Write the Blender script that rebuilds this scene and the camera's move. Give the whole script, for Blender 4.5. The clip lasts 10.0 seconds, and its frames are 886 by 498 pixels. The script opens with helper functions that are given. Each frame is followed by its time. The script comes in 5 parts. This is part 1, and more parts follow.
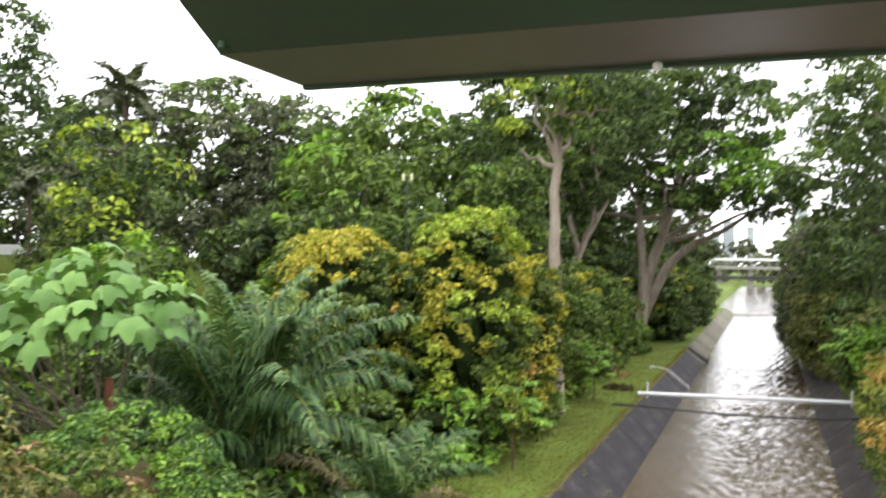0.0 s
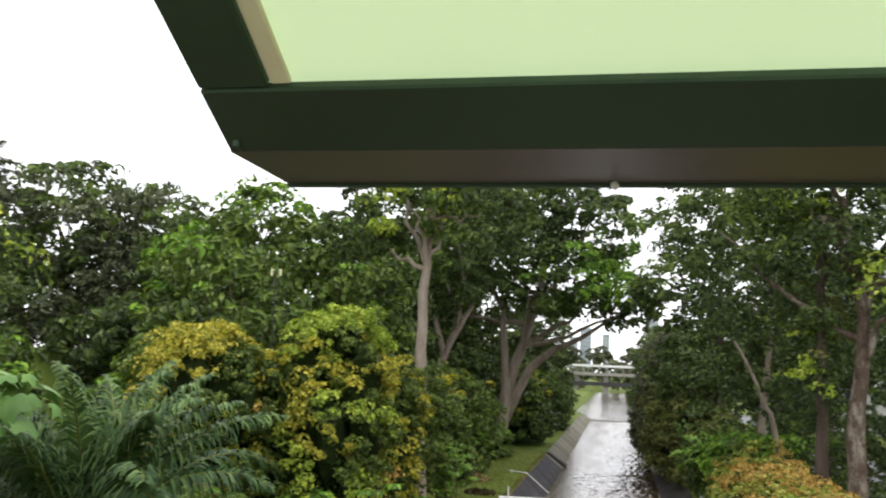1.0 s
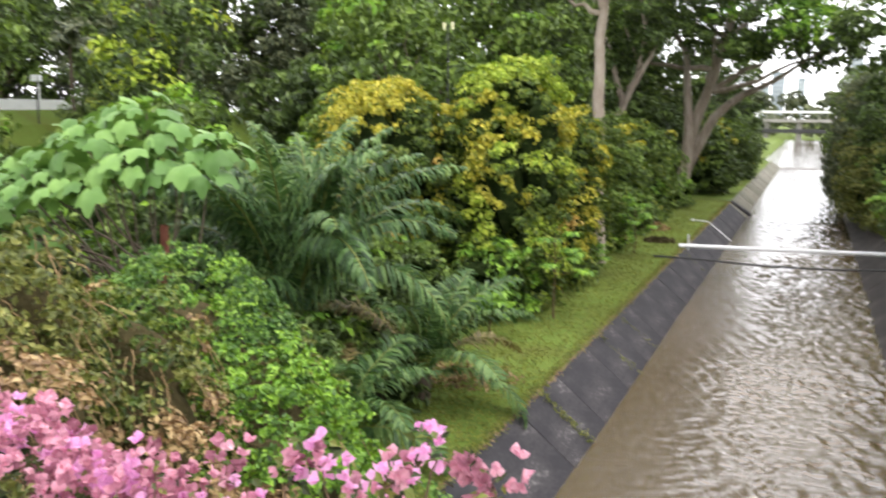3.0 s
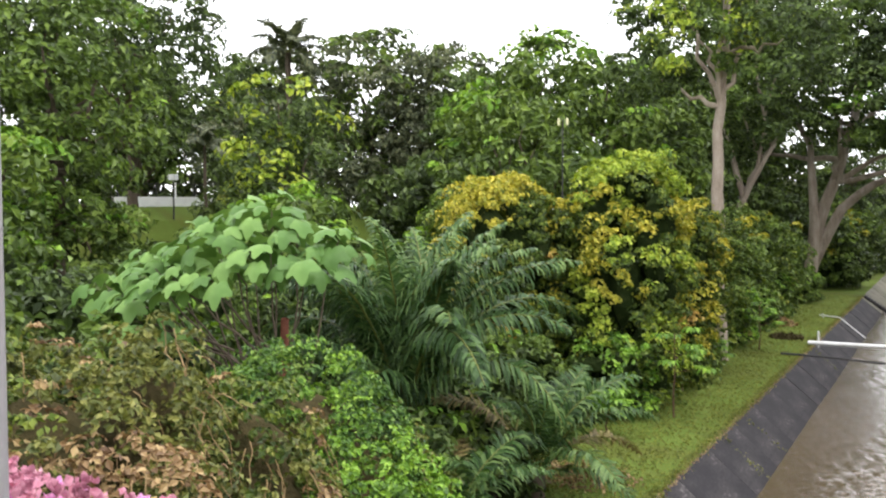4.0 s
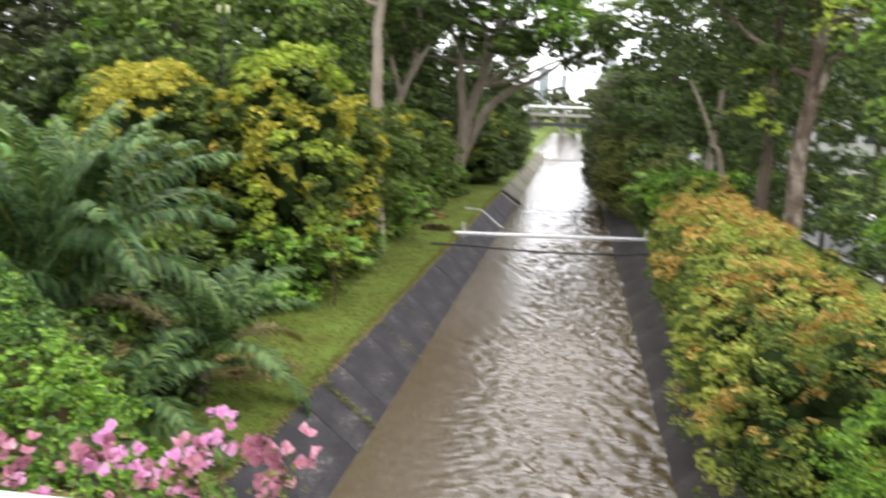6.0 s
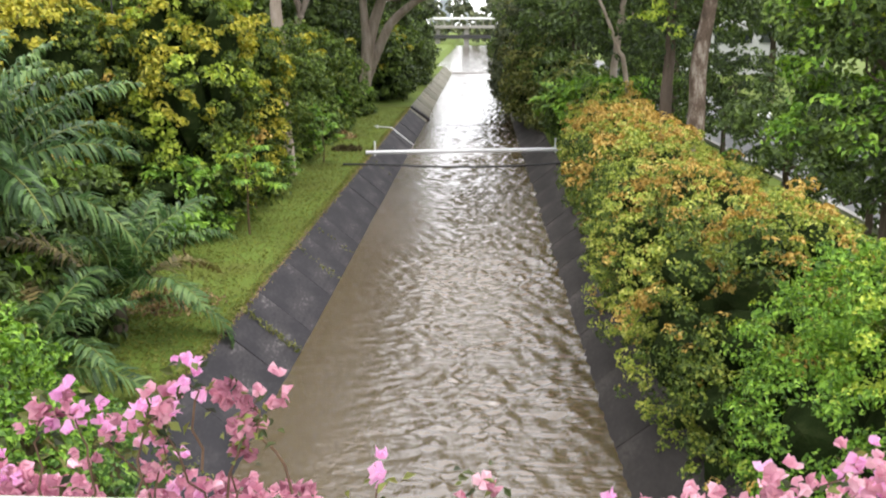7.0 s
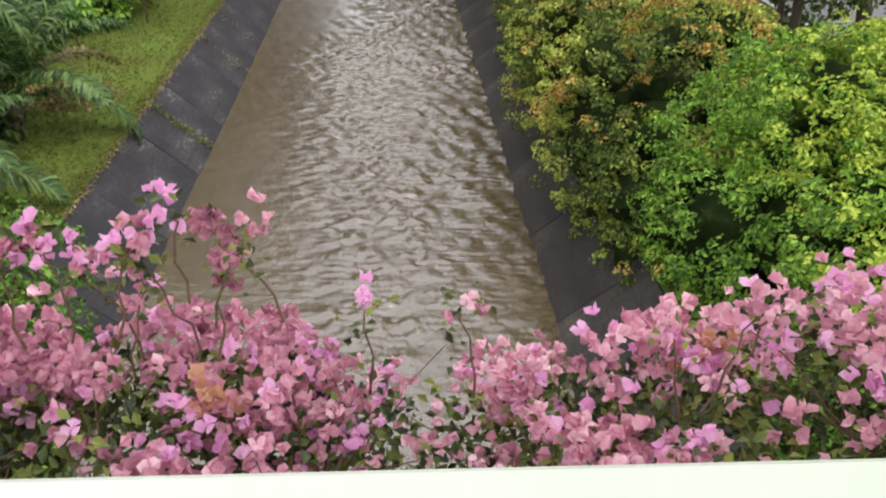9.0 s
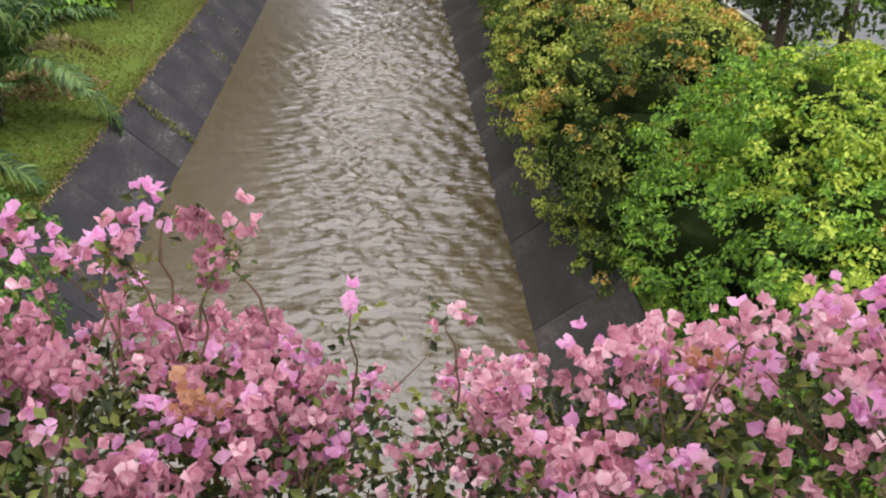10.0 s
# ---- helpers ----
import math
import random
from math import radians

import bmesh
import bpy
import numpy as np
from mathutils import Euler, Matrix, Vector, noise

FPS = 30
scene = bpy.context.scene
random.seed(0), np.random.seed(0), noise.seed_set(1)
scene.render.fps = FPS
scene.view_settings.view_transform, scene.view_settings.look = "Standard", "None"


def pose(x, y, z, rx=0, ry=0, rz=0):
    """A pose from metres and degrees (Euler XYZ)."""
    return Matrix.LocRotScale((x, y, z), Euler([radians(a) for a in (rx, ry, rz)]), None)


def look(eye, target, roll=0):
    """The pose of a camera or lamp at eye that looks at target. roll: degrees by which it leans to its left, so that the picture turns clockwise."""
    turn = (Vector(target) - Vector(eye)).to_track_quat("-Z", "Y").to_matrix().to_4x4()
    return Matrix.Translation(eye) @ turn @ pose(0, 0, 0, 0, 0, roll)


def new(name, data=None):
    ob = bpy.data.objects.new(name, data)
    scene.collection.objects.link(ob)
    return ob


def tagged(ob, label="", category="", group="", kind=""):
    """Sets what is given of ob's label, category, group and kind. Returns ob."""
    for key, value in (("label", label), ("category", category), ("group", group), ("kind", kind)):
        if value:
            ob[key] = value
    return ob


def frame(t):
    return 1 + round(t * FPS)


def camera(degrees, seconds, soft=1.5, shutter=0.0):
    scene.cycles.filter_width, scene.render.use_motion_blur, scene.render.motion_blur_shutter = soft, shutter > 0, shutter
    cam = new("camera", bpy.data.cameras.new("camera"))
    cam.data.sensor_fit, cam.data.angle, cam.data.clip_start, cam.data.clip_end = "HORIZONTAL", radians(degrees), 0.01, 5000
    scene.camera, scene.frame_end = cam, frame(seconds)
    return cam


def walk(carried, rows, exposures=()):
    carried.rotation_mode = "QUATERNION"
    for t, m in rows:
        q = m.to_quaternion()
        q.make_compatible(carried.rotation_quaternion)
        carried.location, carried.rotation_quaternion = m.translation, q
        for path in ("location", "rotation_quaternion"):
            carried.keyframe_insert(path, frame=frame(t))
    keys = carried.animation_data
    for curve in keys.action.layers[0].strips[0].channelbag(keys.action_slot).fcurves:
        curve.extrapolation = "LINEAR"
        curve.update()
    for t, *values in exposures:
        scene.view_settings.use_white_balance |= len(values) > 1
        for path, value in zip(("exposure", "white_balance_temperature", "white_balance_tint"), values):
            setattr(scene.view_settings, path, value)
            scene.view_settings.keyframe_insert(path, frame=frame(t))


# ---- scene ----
cam = camera(54.1, 10.0, soft=2.0, shutter=0.4)

PATH = [
    (0, 0.149, 0.272, 6.858, 90.645, -0.821, 20.442),
    (0.5, 0.104, 0.179, 6.830, 94.780, -3.131, 15.438),
    (1, 0.032, 0.109, 6.835, 97.481, -2.429, 11.448),
    (1.5, 0.003, 0.129, 6.790, 89.607, -2.760, 8.940),
    (2, 0.143, -0.009, 6.798, 80.532, -1.633, 10.069),
    (2.5, 0.100, 0.106, 6.745, 79.128, -0.895, 15.465),
    (3, 0.086, 0.166, 6.732, 81.103, -0.489, 23.027),
    (3.2, 0.089, 0.170, 6.715, 82.294, -0.370, 25.419),
    (4.3, 0.092, 0.155, 6.789, 87.780, -0.036, 31.648),
    (4.5, 0.112, 0.118, 6.779, 87.149, 0.078, 32.202),
    (5, -0.029, 0.104, 6.790, 87.522, -1.278, 29.604),
    (5.5, -0.201, 0.131, 6.847, 84.750, -1.458, 22.688),
    (6, 0.113, 0.050, 6.759, 80.659, -2.120, 8.688),
    (6.2, 0.058, 0.060, 6.756, 79.499, -1.366, 5.529),
    (7.3, -0.005, 0.089, 6.773, 73.756, 0.416, 1.925),
    (7.5, -0.045, 0.155, 6.776, 72.451, 0.758, 1.238),
    (8, -0.073, 0.165, 6.778, 67.427, 0.411, -2.126),
    (8.5, -0.094, 0.152, 6.781, 65.247, -1.233, -4.863),
    (9, -0.105, 0.153, 6.791, 61.655, -1.249, -3.329),
    (9.5, -0.110, 0.159, 6.789, 60.943, -2.941, -3.123),
    (10, -0.122, 0.169, 6.792, 61.897, -3.770, -3.581),
]
EXPOSURES = [(0, 0.3), (0.5, 0.22), (1.0, -0.38), (1.5, -0.9), (2.0, 0.22), (2.5, 0.36), (3.0, 0.38), (4.5, 0.1), (5.0, 0.12), (5.5, -0.06), (6.0, 0.24), (7.5, 0.32), (8.0, 0.58), (8.5, 0.3), (9.0, -0.12), (9.5, -0.34), (10.0, -0.05)]
walk(cam, [(r[0], pose(*r[1:])) for r in PATH], EXPOSURES)

# ---- world and light: a bright overcast tropical sky ----
world = bpy.data.worlds.new("overcast_sky")
scene.world = world
world.use_nodes = True
wt = world.node_tree
wt.nodes.clear()
w_out = wt.nodes.new("ShaderNodeOutputWorld")
w_bg = wt.nodes.new("ShaderNodeBackground")
w_sky = wt.nodes.new("ShaderNodeTexSky")
w_sky.sky_type = "NISHITA"
w_sky.sun_disc = False
w_sky.sun_elevation = radians(68)
w_sky.sun_rotation = radians(20)
w_mul = wt.nodes.new("ShaderNodeVectorMath")
w_mul.operation = "SCALE"
w_mul.inputs["Scale"].default_value = 0.07
w_cloud = wt.nodes.new("ShaderNodeRGB")
w_cloud.outputs[0].default_value = (1.80, 1.80, 1.87, 1)
w_mix = wt.nodes.new("ShaderNodeMixRGB")
w_mix.inputs[0].default_value = 0.85
wt.links.new(w_sky.outputs[0], w_mul.inputs[0])
wt.links.new(w_mul.outputs[0], w_mix.inputs[1])
wt.links.new(w_cloud.outputs[0], w_mix.inputs[2])
wt.links.new(w_mix.outputs[0], w_bg.inputs[0])
w_bg.inputs[1].default_value = 1.36
wt.links.new(w_bg.outputs[0], w_out.inputs[0])

sun_data = bpy.data.lights.new("sun", "SUN")
sun_data.energy = 1.5
sun_data.angle = radians(36)
sun_data.color = (1.0, 0.94, 0.86)
sun = new("sun", sun_data)
sun.matrix_world = look((0, 0, 60), (-22, 10, 0))


# ---- materials ----
def mat_base(name, rough=0.6, spec=0.4, metal=0.0):
    m = bpy.data.materials.new(name)
    m.use_nodes = True
    b = m.node_tree.nodes["Principled BSDF"]
    b.inputs["Roughness"].default_value = rough
    b.inputs["Specular IOR Level"].default_value = spec
    b.inputs["Metallic"].default_value = metal
    return m, m.node_tree, b


def ramp_node(nt, stops):
    r = nt.nodes.new("ShaderNodeValToRGB")
    e = r.color_ramp.elements
    while len(e) < len(stops):
        e.new(0.5)
    for k, (p, c) in zip(e, stops):
        k.position, k.color = p, (*c, 1)
    return r


def noise_node(nt, scale, detail=4, rough=0.55, stretch=None):
    n = nt.nodes.new("ShaderNodeTexNoise")
    n.inputs["Scale"].default_value = scale
    n.inputs["Detail"].default_value = detail
    n.inputs["Roughness"].default_value = rough
    tc = nt.nodes.new("ShaderNodeTexCoord")
    mp = nt.nodes.new("ShaderNodeMapping")
    if stretch:
        mp.inputs["Scale"].default_value = stretch
    nt.links.new(tc.outputs["Object"], mp.inputs[0])
    nt.links.new(mp.outputs[0], n.inputs["Vector"])
    return n


def bump_node(nt, b, height, strength=0.3, dist=0.02, prev=None):
    k = nt.nodes.new("ShaderNodeBump")
    k.inputs["Strength"].default_value = strength
    k.inputs["Distance"].default_value = dist
    nt.links.new(height, k.inputs["Height"])
    if prev:
        nt.links.new(prev.outputs[0], k.inputs["Normal"])
    nt.links.new(k.outputs[0], b.inputs["Normal"])
    return k


def leaf_mat(name, dark, mid, light, rough=0.45, trans=0.16, spec=0.35, patch=0.5, single=0.0):
    """Leaf tissue: colour varies leaf by leaf and in broad patches, some light passes through."""
    warm = 1.19 if mid[1] > mid[0] else 1.0
    dark, mid, light = [(c[0] * warm, c[1], c[2]) for c in (dark, mid, light)]
    m, nt, b = mat_base(name, rough, spec)
    geo = nt.nodes.new("ShaderNodeNewGeometry")
    n = noise_node(nt, patch, 3)
    add = nt.nodes.new("ShaderNodeMath")
    add.operation = "MULTIPLY_ADD"
    nt.links.new(n.outputs["Fac"], add.inputs[0])
    add.inputs[1].default_value = 1.3
    add.inputs[2].default_value = -0.65
    s = nt.nodes.new("ShaderNodeMath")
    s.operation = "ADD"
    s.use_clamp = True
    nt.links.new(add.outputs[0], s.inputs[0])
    if single:
        oi = nt.nodes.new("ShaderNodeObjectInfo")
        both = nt.nodes.new("ShaderNodeMath")
        both.operation = "MULTIPLY_ADD"
        both.inputs[1].default_value = single
        nt.links.new(oi.outputs["Random"], both.inputs[0])
        sc = nt.nodes.new("ShaderNodeMath")
        sc.operation = "MULTIPLY"
        sc.inputs[1].default_value = 1.0 - single
        nt.links.new(geo.outputs["Random Per Island"], sc.inputs[0])
        nt.links.new(sc.outputs[0], both.inputs[2])
        nt.links.new(both.outputs[0], s.inputs[1])
    else:
        nt.links.new(geo.outputs["Random Per Island"], s.inputs[1])
    r = ramp_node(nt, [(0.0, tuple(0.7 * v for v in dark)), (0.55, tuple(0.92 * v for v in mid)), (1.0, light)])
    nt.links.new(s.outputs[0], r.inputs[0])
    nt.links.new(r.outputs[0], b.inputs["Base Color"])
    t = nt.nodes.new("ShaderNodeBsdfTranslucent")
    hs = nt.nodes.new("ShaderNodeHueSaturation")
    hs.inputs["Hue"].default_value = 0.485
    hs.inputs["Saturation"].default_value = 1.1
    hs.inputs["Value"].default_value = 1.5
    nt.links.new(r.outputs[0], hs.inputs["Color"])
    nt.links.new(hs.outputs[0], t.inputs["Color"])
    mx = nt.nodes.new("ShaderNodeMixShader")
    mx.inputs[0].default_value = trans
    nt.links.new(b.outputs[0], mx.inputs[1])
    nt.links.new(t.outputs[0], mx.inputs[2])
    nt.links.new(mx.outputs[0], nt.nodes["Material Output"].inputs[0])
    return m


def mottled(name, stops, scale=3.0, fine=40.0, rough=0.7, spec=0.3, bump=0.3, dist=0.01, stretch=None, metal=0.0, per_object=0.0):
    """A surface whose colour wanders through the stops at two scales, with fine relief."""
    m, nt, b = mat_base(name, rough, spec, metal)
    a = noise_node(nt, scale, 5, 0.6, stretch)
    f = noise_node(nt, fine, 3, 0.6, stretch)
    mix = nt.nodes.new("ShaderNodeMath")
    mix.operation = "MULTIPLY_ADD"
    nt.links.new(f.outputs["Fac"], mix.inputs[0])
    mix.inputs[1].default_value = 0.35
    mix.inputs[2].default_value = -0.175
    s = nt.nodes.new("ShaderNodeMath")
    s.operation = "ADD"
    nt.links.new(a.outputs["Fac"], s.inputs[0])
    nt.links.new(mix.outputs[0], s.inputs[1])
    last = s
    if per_object:
        oi = nt.nodes.new("ShaderNodeObjectInfo")
        k = nt.nodes.new("ShaderNodeMath")
        k.operation = "MULTIPLY_ADD"
        nt.links.new(oi.outputs["Random"], k.inputs[0])
        k.inputs[1].default_value = per_object
        k.inputs[2].default_value = -per_object / 2
        q = nt.nodes.new("ShaderNodeMath")
        q.operation = "ADD"
        nt.links.new(s.outputs[0], q.inputs[0])
        nt.links.new(k.outputs[0], q.inputs[1])
        last = q
    r = ramp_node(nt, stops)
    nt.links.new(last.outputs[0], r.inputs[0])
    nt.links.new(r.outputs[0], b.inputs["Base Color"])
    bump_node(nt, b, s.outputs[0], bump, dist)
    return m


M_LEAF_DARK = leaf_mat("leaf_dark_green", (0.030, 0.058, 0.019), (0.066, 0.122, 0.034), (0.125, 0.215, 0.052), patch=0.25)
M_LEAF_MID = leaf_mat("leaf_mid_green", (0.045, 0.09, 0.02), (0.095, 0.18, 0.035), (0.17, 0.29, 0.055), patch=0.3)
# Paled and greyed: distance haze is mixed into this leaf colour.
M_LEAF_HAZED = leaf_mat("leaf_grey_green_hazed", (0.05, 0.078, 0.042), (0.10, 0.14, 0.07), (0.16, 0.21, 0.105), patch=0.2)
M_LEAF_FRESH = leaf_mat("leaf_fresh_green", (0.055, 0.15, 0.02), (0.14, 0.33, 0.035), (0.25, 0.47, 0.06), patch=0.6)
M_LEAF_LIME = leaf_mat("leaf_lime_young", (0.16, 0.30, 0.03), (0.27, 0.43, 0.045), (0.40, 0.54, 0.08), patch=0.5)
M_LEAF_YELLOW = leaf_mat("leaf_yellow_young", (0.20, 0.27, 0.025), (0.35, 0.40, 0.04), (0.50, 0.52, 0.08), patch=0.7)
M_LEAF_ORANGE = leaf_mat("leaf_orange_young", (0.36, 0.23, 0.045), (0.52, 0.34, 0.075), (0.62, 0.47, 0.14), patch=0.7)
M_LEAF_HEDGE = leaf_mat("leaf_hedge", (0.030, 0.066, 0.011), (0.075, 0.145, 0.020), (0.17, 0.25, 0.038), patch=0.7)
M_LEAF_PALE = leaf_mat("leaf_pale_yellow_green", (0.15, 0.26, 0.03), (0.27, 0.39, 0.055), (0.42, 0.50, 0.12), patch=0.7)
M_LEAF_OLIVE = leaf_mat("leaf_olive", (0.055, 0.085, 0.02), (0.12, 0.165, 0.035), (0.22, 0.26, 0.07), patch=0.8)
M_LEAF_DRY = leaf_mat("leaf_dry_brown", (0.16, 0.09, 0.045), (0.30, 0.19, 0.09), (0.50, 0.37, 0.18), patch=1.2, trans=0.15)
M_LEAF_IVY = leaf_mat("leaf_ivy", (0.03, 0.09, 0.018), (0.075, 0.19, 0.032), (0.18, 0.34, 0.06), patch=0.9)
M_LEAF_BIG = leaf_mat("leaf_broad_pale", (0.062, 0.16, 0.035), (0.10, 0.235, 0.055), (0.165, 0.33, 0.085), patch=0.8, rough=0.5, spec=0.25, single=0.6)
M_LEAF_BOUG = leaf_mat("leaf_bougainvillea", (0.024, 0.044, 0.014), (0.065, 0.105, 0.026), (0.22, 0.29, 0.075), patch=6.0)
M_PALM = leaf_mat("palm_leaflet", (0.020, 0.056, 0.016), (0.050, 0.125, 0.034), (0.13, 0.24, 0.075), rough=0.42, spec=0.24, patch=0.6)
M_PALM_DRY = leaf_mat("palm_leaflet_dry", (0.10, 0.08, 0.03), (0.20, 0.16, 0.06), (0.30, 0.25, 0.1), patch=0.8)
M_GRASSBLADE = leaf_mat("grass_blade", (0.085, 0.125, 0.022), (0.13, 0.185, 0.032), (0.21, 0.26, 0.06), patch=0.35, trans=0.3)
M_PINK = leaf_mat("bract_pink", (0.40, 0.15, 0.21), (0.75, 0.37, 0.47), (0.95, 0.68, 0.76), rough=0.6, trans=0.2, spec=0.2, patch=16.0, single=0.5)
M_MAGENTA = leaf_mat("bract_magenta", (0.64, 0.26, 0.50), (0.82, 0.42, 0.68), (0.92, 0.62, 0.82), rough=0.6, trans=0.35, spec=0.2, patch=9.0, single=0.7)
M_FADED = leaf_mat("bract_faded_orange", (0.42, 0.20, 0.12), (0.58, 0.32, 0.20), (0.72, 0.46, 0.32), rough=0.7, trans=0.3, spec=0.1, patch=5.0, single=0.7)

M_GROUND = mottled("grass_ground", [(0.22, (0.10, 0.085, 0.032)), (0.36, (0.115, 0.135, 0.026)), (0.55, (0.115, 0.17, 0.030)), (0.8, (0.165, 0.215, 0.05))],
                   0.35, 9.0, 0.85, 0.15, 0.6, 0.03)
M_SOIL = mottled("bare_soil", [(0.2, (0.05, 0.033, 0.018)), (0.8, (0.16, 0.10, 0.05))], 1.5, 30, 0.9, 0.15, 0.6, 0.03)
M_BANK = mottled("bank_concrete_wet", [(0.25, (0.018, 0.017, 0.020)), (0.5, (0.030, 0.028, 0.032)), (0.64, (0.052, 0.047, 0.050)), (0.76, (0.20, 0.19, 0.185))],
                 0.8, 14.0, 0.72, 0.28, 0.35, 0.012, (1.0, 0.45, 1.0), per_object=0.08)
# Silt brown, darkened further to hold the shade of the overhanging hedge.
M_BANK_BROWN = mottled("bank_concrete_silt_and_shade", [(0.25, (0.020, 0.017, 0.015)), (0.5, (0.036, 0.031, 0.028)), (0.66, (0.06, 0.052, 0.046)), (0.8, (0.13, 0.115, 0.10))],
                       0.9, 14.0, 0.75, 0.25, 0.35, 0.012, (1.0, 0.45, 1.0), per_object=0.08)
M_BANK_MOSS = mottled("bank_concrete_mossy", [(0.25, (0.06, 0.065, 0.03)), (0.5, (0.15, 0.14, 0.10)), (0.8, (0.27, 0.25, 0.2))],
                      0.7, 12.0, 0.7, 0.3, 0.35, 0.012, None, per_object=0.2)
M_ASPHALT = mottled("asphalt", [(0.2, (0.10, 0.10, 0.105)), (0.8, (0.19, 0.19, 0.195))], 0.5, 60, 0.5, 0.4, 0.3, 0.006)
M_KERB = mottled("kerb_concrete", [(0.2, (0.28, 0.27, 0.25)), (0.8, (0.45, 0.44, 0.41))], 1.0, 30, 0.8, 0.3, 0.3, 0.006)
M_CONC = mottled("bridge_concrete", [(0.2, (0.20, 0.19, 0.17)), (0.8, (0.38, 0.36, 0.33))], 0.4, 10, 0.8, 0.3, 0.3, 0.01)
M_WHITE = mottled("white_paint", [(0.25, (0.66, 0.66, 0.66)), (0.45, (0.80, 0.80, 0.80)), (0.8, (0.86, 0.86, 0.86))], 2.0, 50, 0.35, 0.4, 0.08, 0.003)
M_RAIL = mottled("rail_white_paint", [(0.24, (0.45, 0.43, 0.42)), (0.33, (0.82, 0.81, 0.81)), (0.8, (0.88, 0.87, 0.88))], 9.0, 60, 0.3, 0.45, 0.06, 0.002)
M_POST = mottled("post_grey_paint", [(0.2, (0.31, 0.295, 0.325)), (0.8, (0.39, 0.37, 0.40))], 4.0, 40, 0.45, 0.4, 0.12, 0.002)
M_CANOPY = mottled("canopy_green_paint", [(0.2, (0.018, 0.042, 0.018)), (0.8, (0.030, 0.062, 0.028))], 3.0, 50, 0.42, 0.35, 0.1, 0.002)
M_GUTTER = mottled("gutter_brown_metal", [(0.2, (0.085, 0.072, 0.062)), (0.8, (0.13, 0.11, 0.095))], 4.0, 40, 0.33, 0.5, 0.1, 0.002)
M_STEEL_DARK = mottled("dark_cable", [(0.2, (0.03, 0.03, 0.032)), (0.8, (0.06, 0.058, 0.055))], 5.0, 40, 0.6, 0.3, 0.2, 0.004)
M_BARK = mottled("bark_pale", [(0.2, (0.14, 0.105, 0.08)), (0.45, (0.31, 0.25, 0.20)), (0.8, (0.50, 0.43, 0.36))], 2.2, 22, 0.85, 0.2, 0.8, 0.04, (1, 1, 0.25))
M_BARK_FLAKE = mottled("bark_flaking", [(0.3, (0.05, 0.036, 0.026)), (0.5, (0.14, 0.10, 0.075)), (0.66, (0.36, 0.31, 0.26))], 3.0, 26, 0.9, 0.2, 0.9, 0.05, (1, 1, 0.4))
M_BARK_DARK = mottled("bark_dark", [(0.2, (0.045, 0.034, 0.026)), (0.8, (0.17, 0.13, 0.10))], 2.2, 20, 0.9, 0.2, 0.8, 0.04, (1, 1, 0.25))
M_TWIG = mottled("twig_brown", [(0.2, (0.07, 0.04, 0.028)), (0.8, (0.18, 0.11, 0.07))], 12, 80, 0.8, 0.2, 0.4, 0.003)
M_RED_STEM = mottled("reddish_stem", [(0.2, (0.10, 0.035, 0.025)), (0.8, (0.24, 0.09, 0.06))], 4, 30, 0.8, 0.2, 0.4, 0.01)
# Near-black colour that stands in for shade deep inside the shrubs.
M_SHADE_CORE = mottled("inner_shade_core", [(0.25, (0.010, 0.016, 0.005)), (0.55, (0.02, 0.032, 0.009)), (0.8, (0.045, 0.055, 0.02))], 3.0, 26, 0.95, 0.05, 1.0, 0.08)
# Wall and glass of the towers are tinted with distance haze.
M_TOWER = mottled("tower_render_hazed", [(0.2, (0.40, 0.43, 0.47)), (0.8, (0.50, 0.53, 0.57))], 0.02, 0.3, 0.8, 0.2, 0.0, 0.01)
M_TOWER_DARK = mottled("tower_glass_hazed", [(0.2, (0.24, 0.28, 0.33)), (0.8, (0.34, 0.38, 0.43))], 0.05, 0.3, 0.4, 0.4, 0.0, 0.01)
M_CAR = mottled("car_paint_white", [(0.2, (0.70, 0.71, 0.72)), (0.8, (0.80, 0.80, 0.80))], 1.0, 20, 0.2, 0.5, 0.02, 0.001)
M_CAR_DARK = mottled("car_paint_grey", [(0.2, (0.10, 0.11, 0.12)), (0.8, (0.16, 0.17, 0.18))], 1.0, 20, 0.2, 0.5, 0.02, 0.001)
M_TYRE = mottled("tyre_rubber", [(0.2, (0.02, 0.02, 0.02)), (0.8, (0.04, 0.04, 0.04))], 6, 60, 0.8, 0.2, 0.2, 0.004)
M_CARGLASS = mottled("car_glass", [(0.2, (0.02, 0.024, 0.028)), (0.8, (0.03, 0.035, 0.04))], 1, 10, 0.06, 0.6, 0.0, 0.001)
M_HOUSE = mottled("apartment_wall", [(0.2, (0.42, 0.42, 0.42)), (0.8, (0.60, 0.60, 0.58))], 0.2, 3, 0.8, 0.2, 0.1, 0.01)
M_LAMPHEAD = mottled("lamp_head_cream", [(0.2, (0.62, 0.60, 0.34)), (0.8, (0.78, 0.75, 0.48))], 2, 20, 0.4, 0.4, 0.05, 0.002)


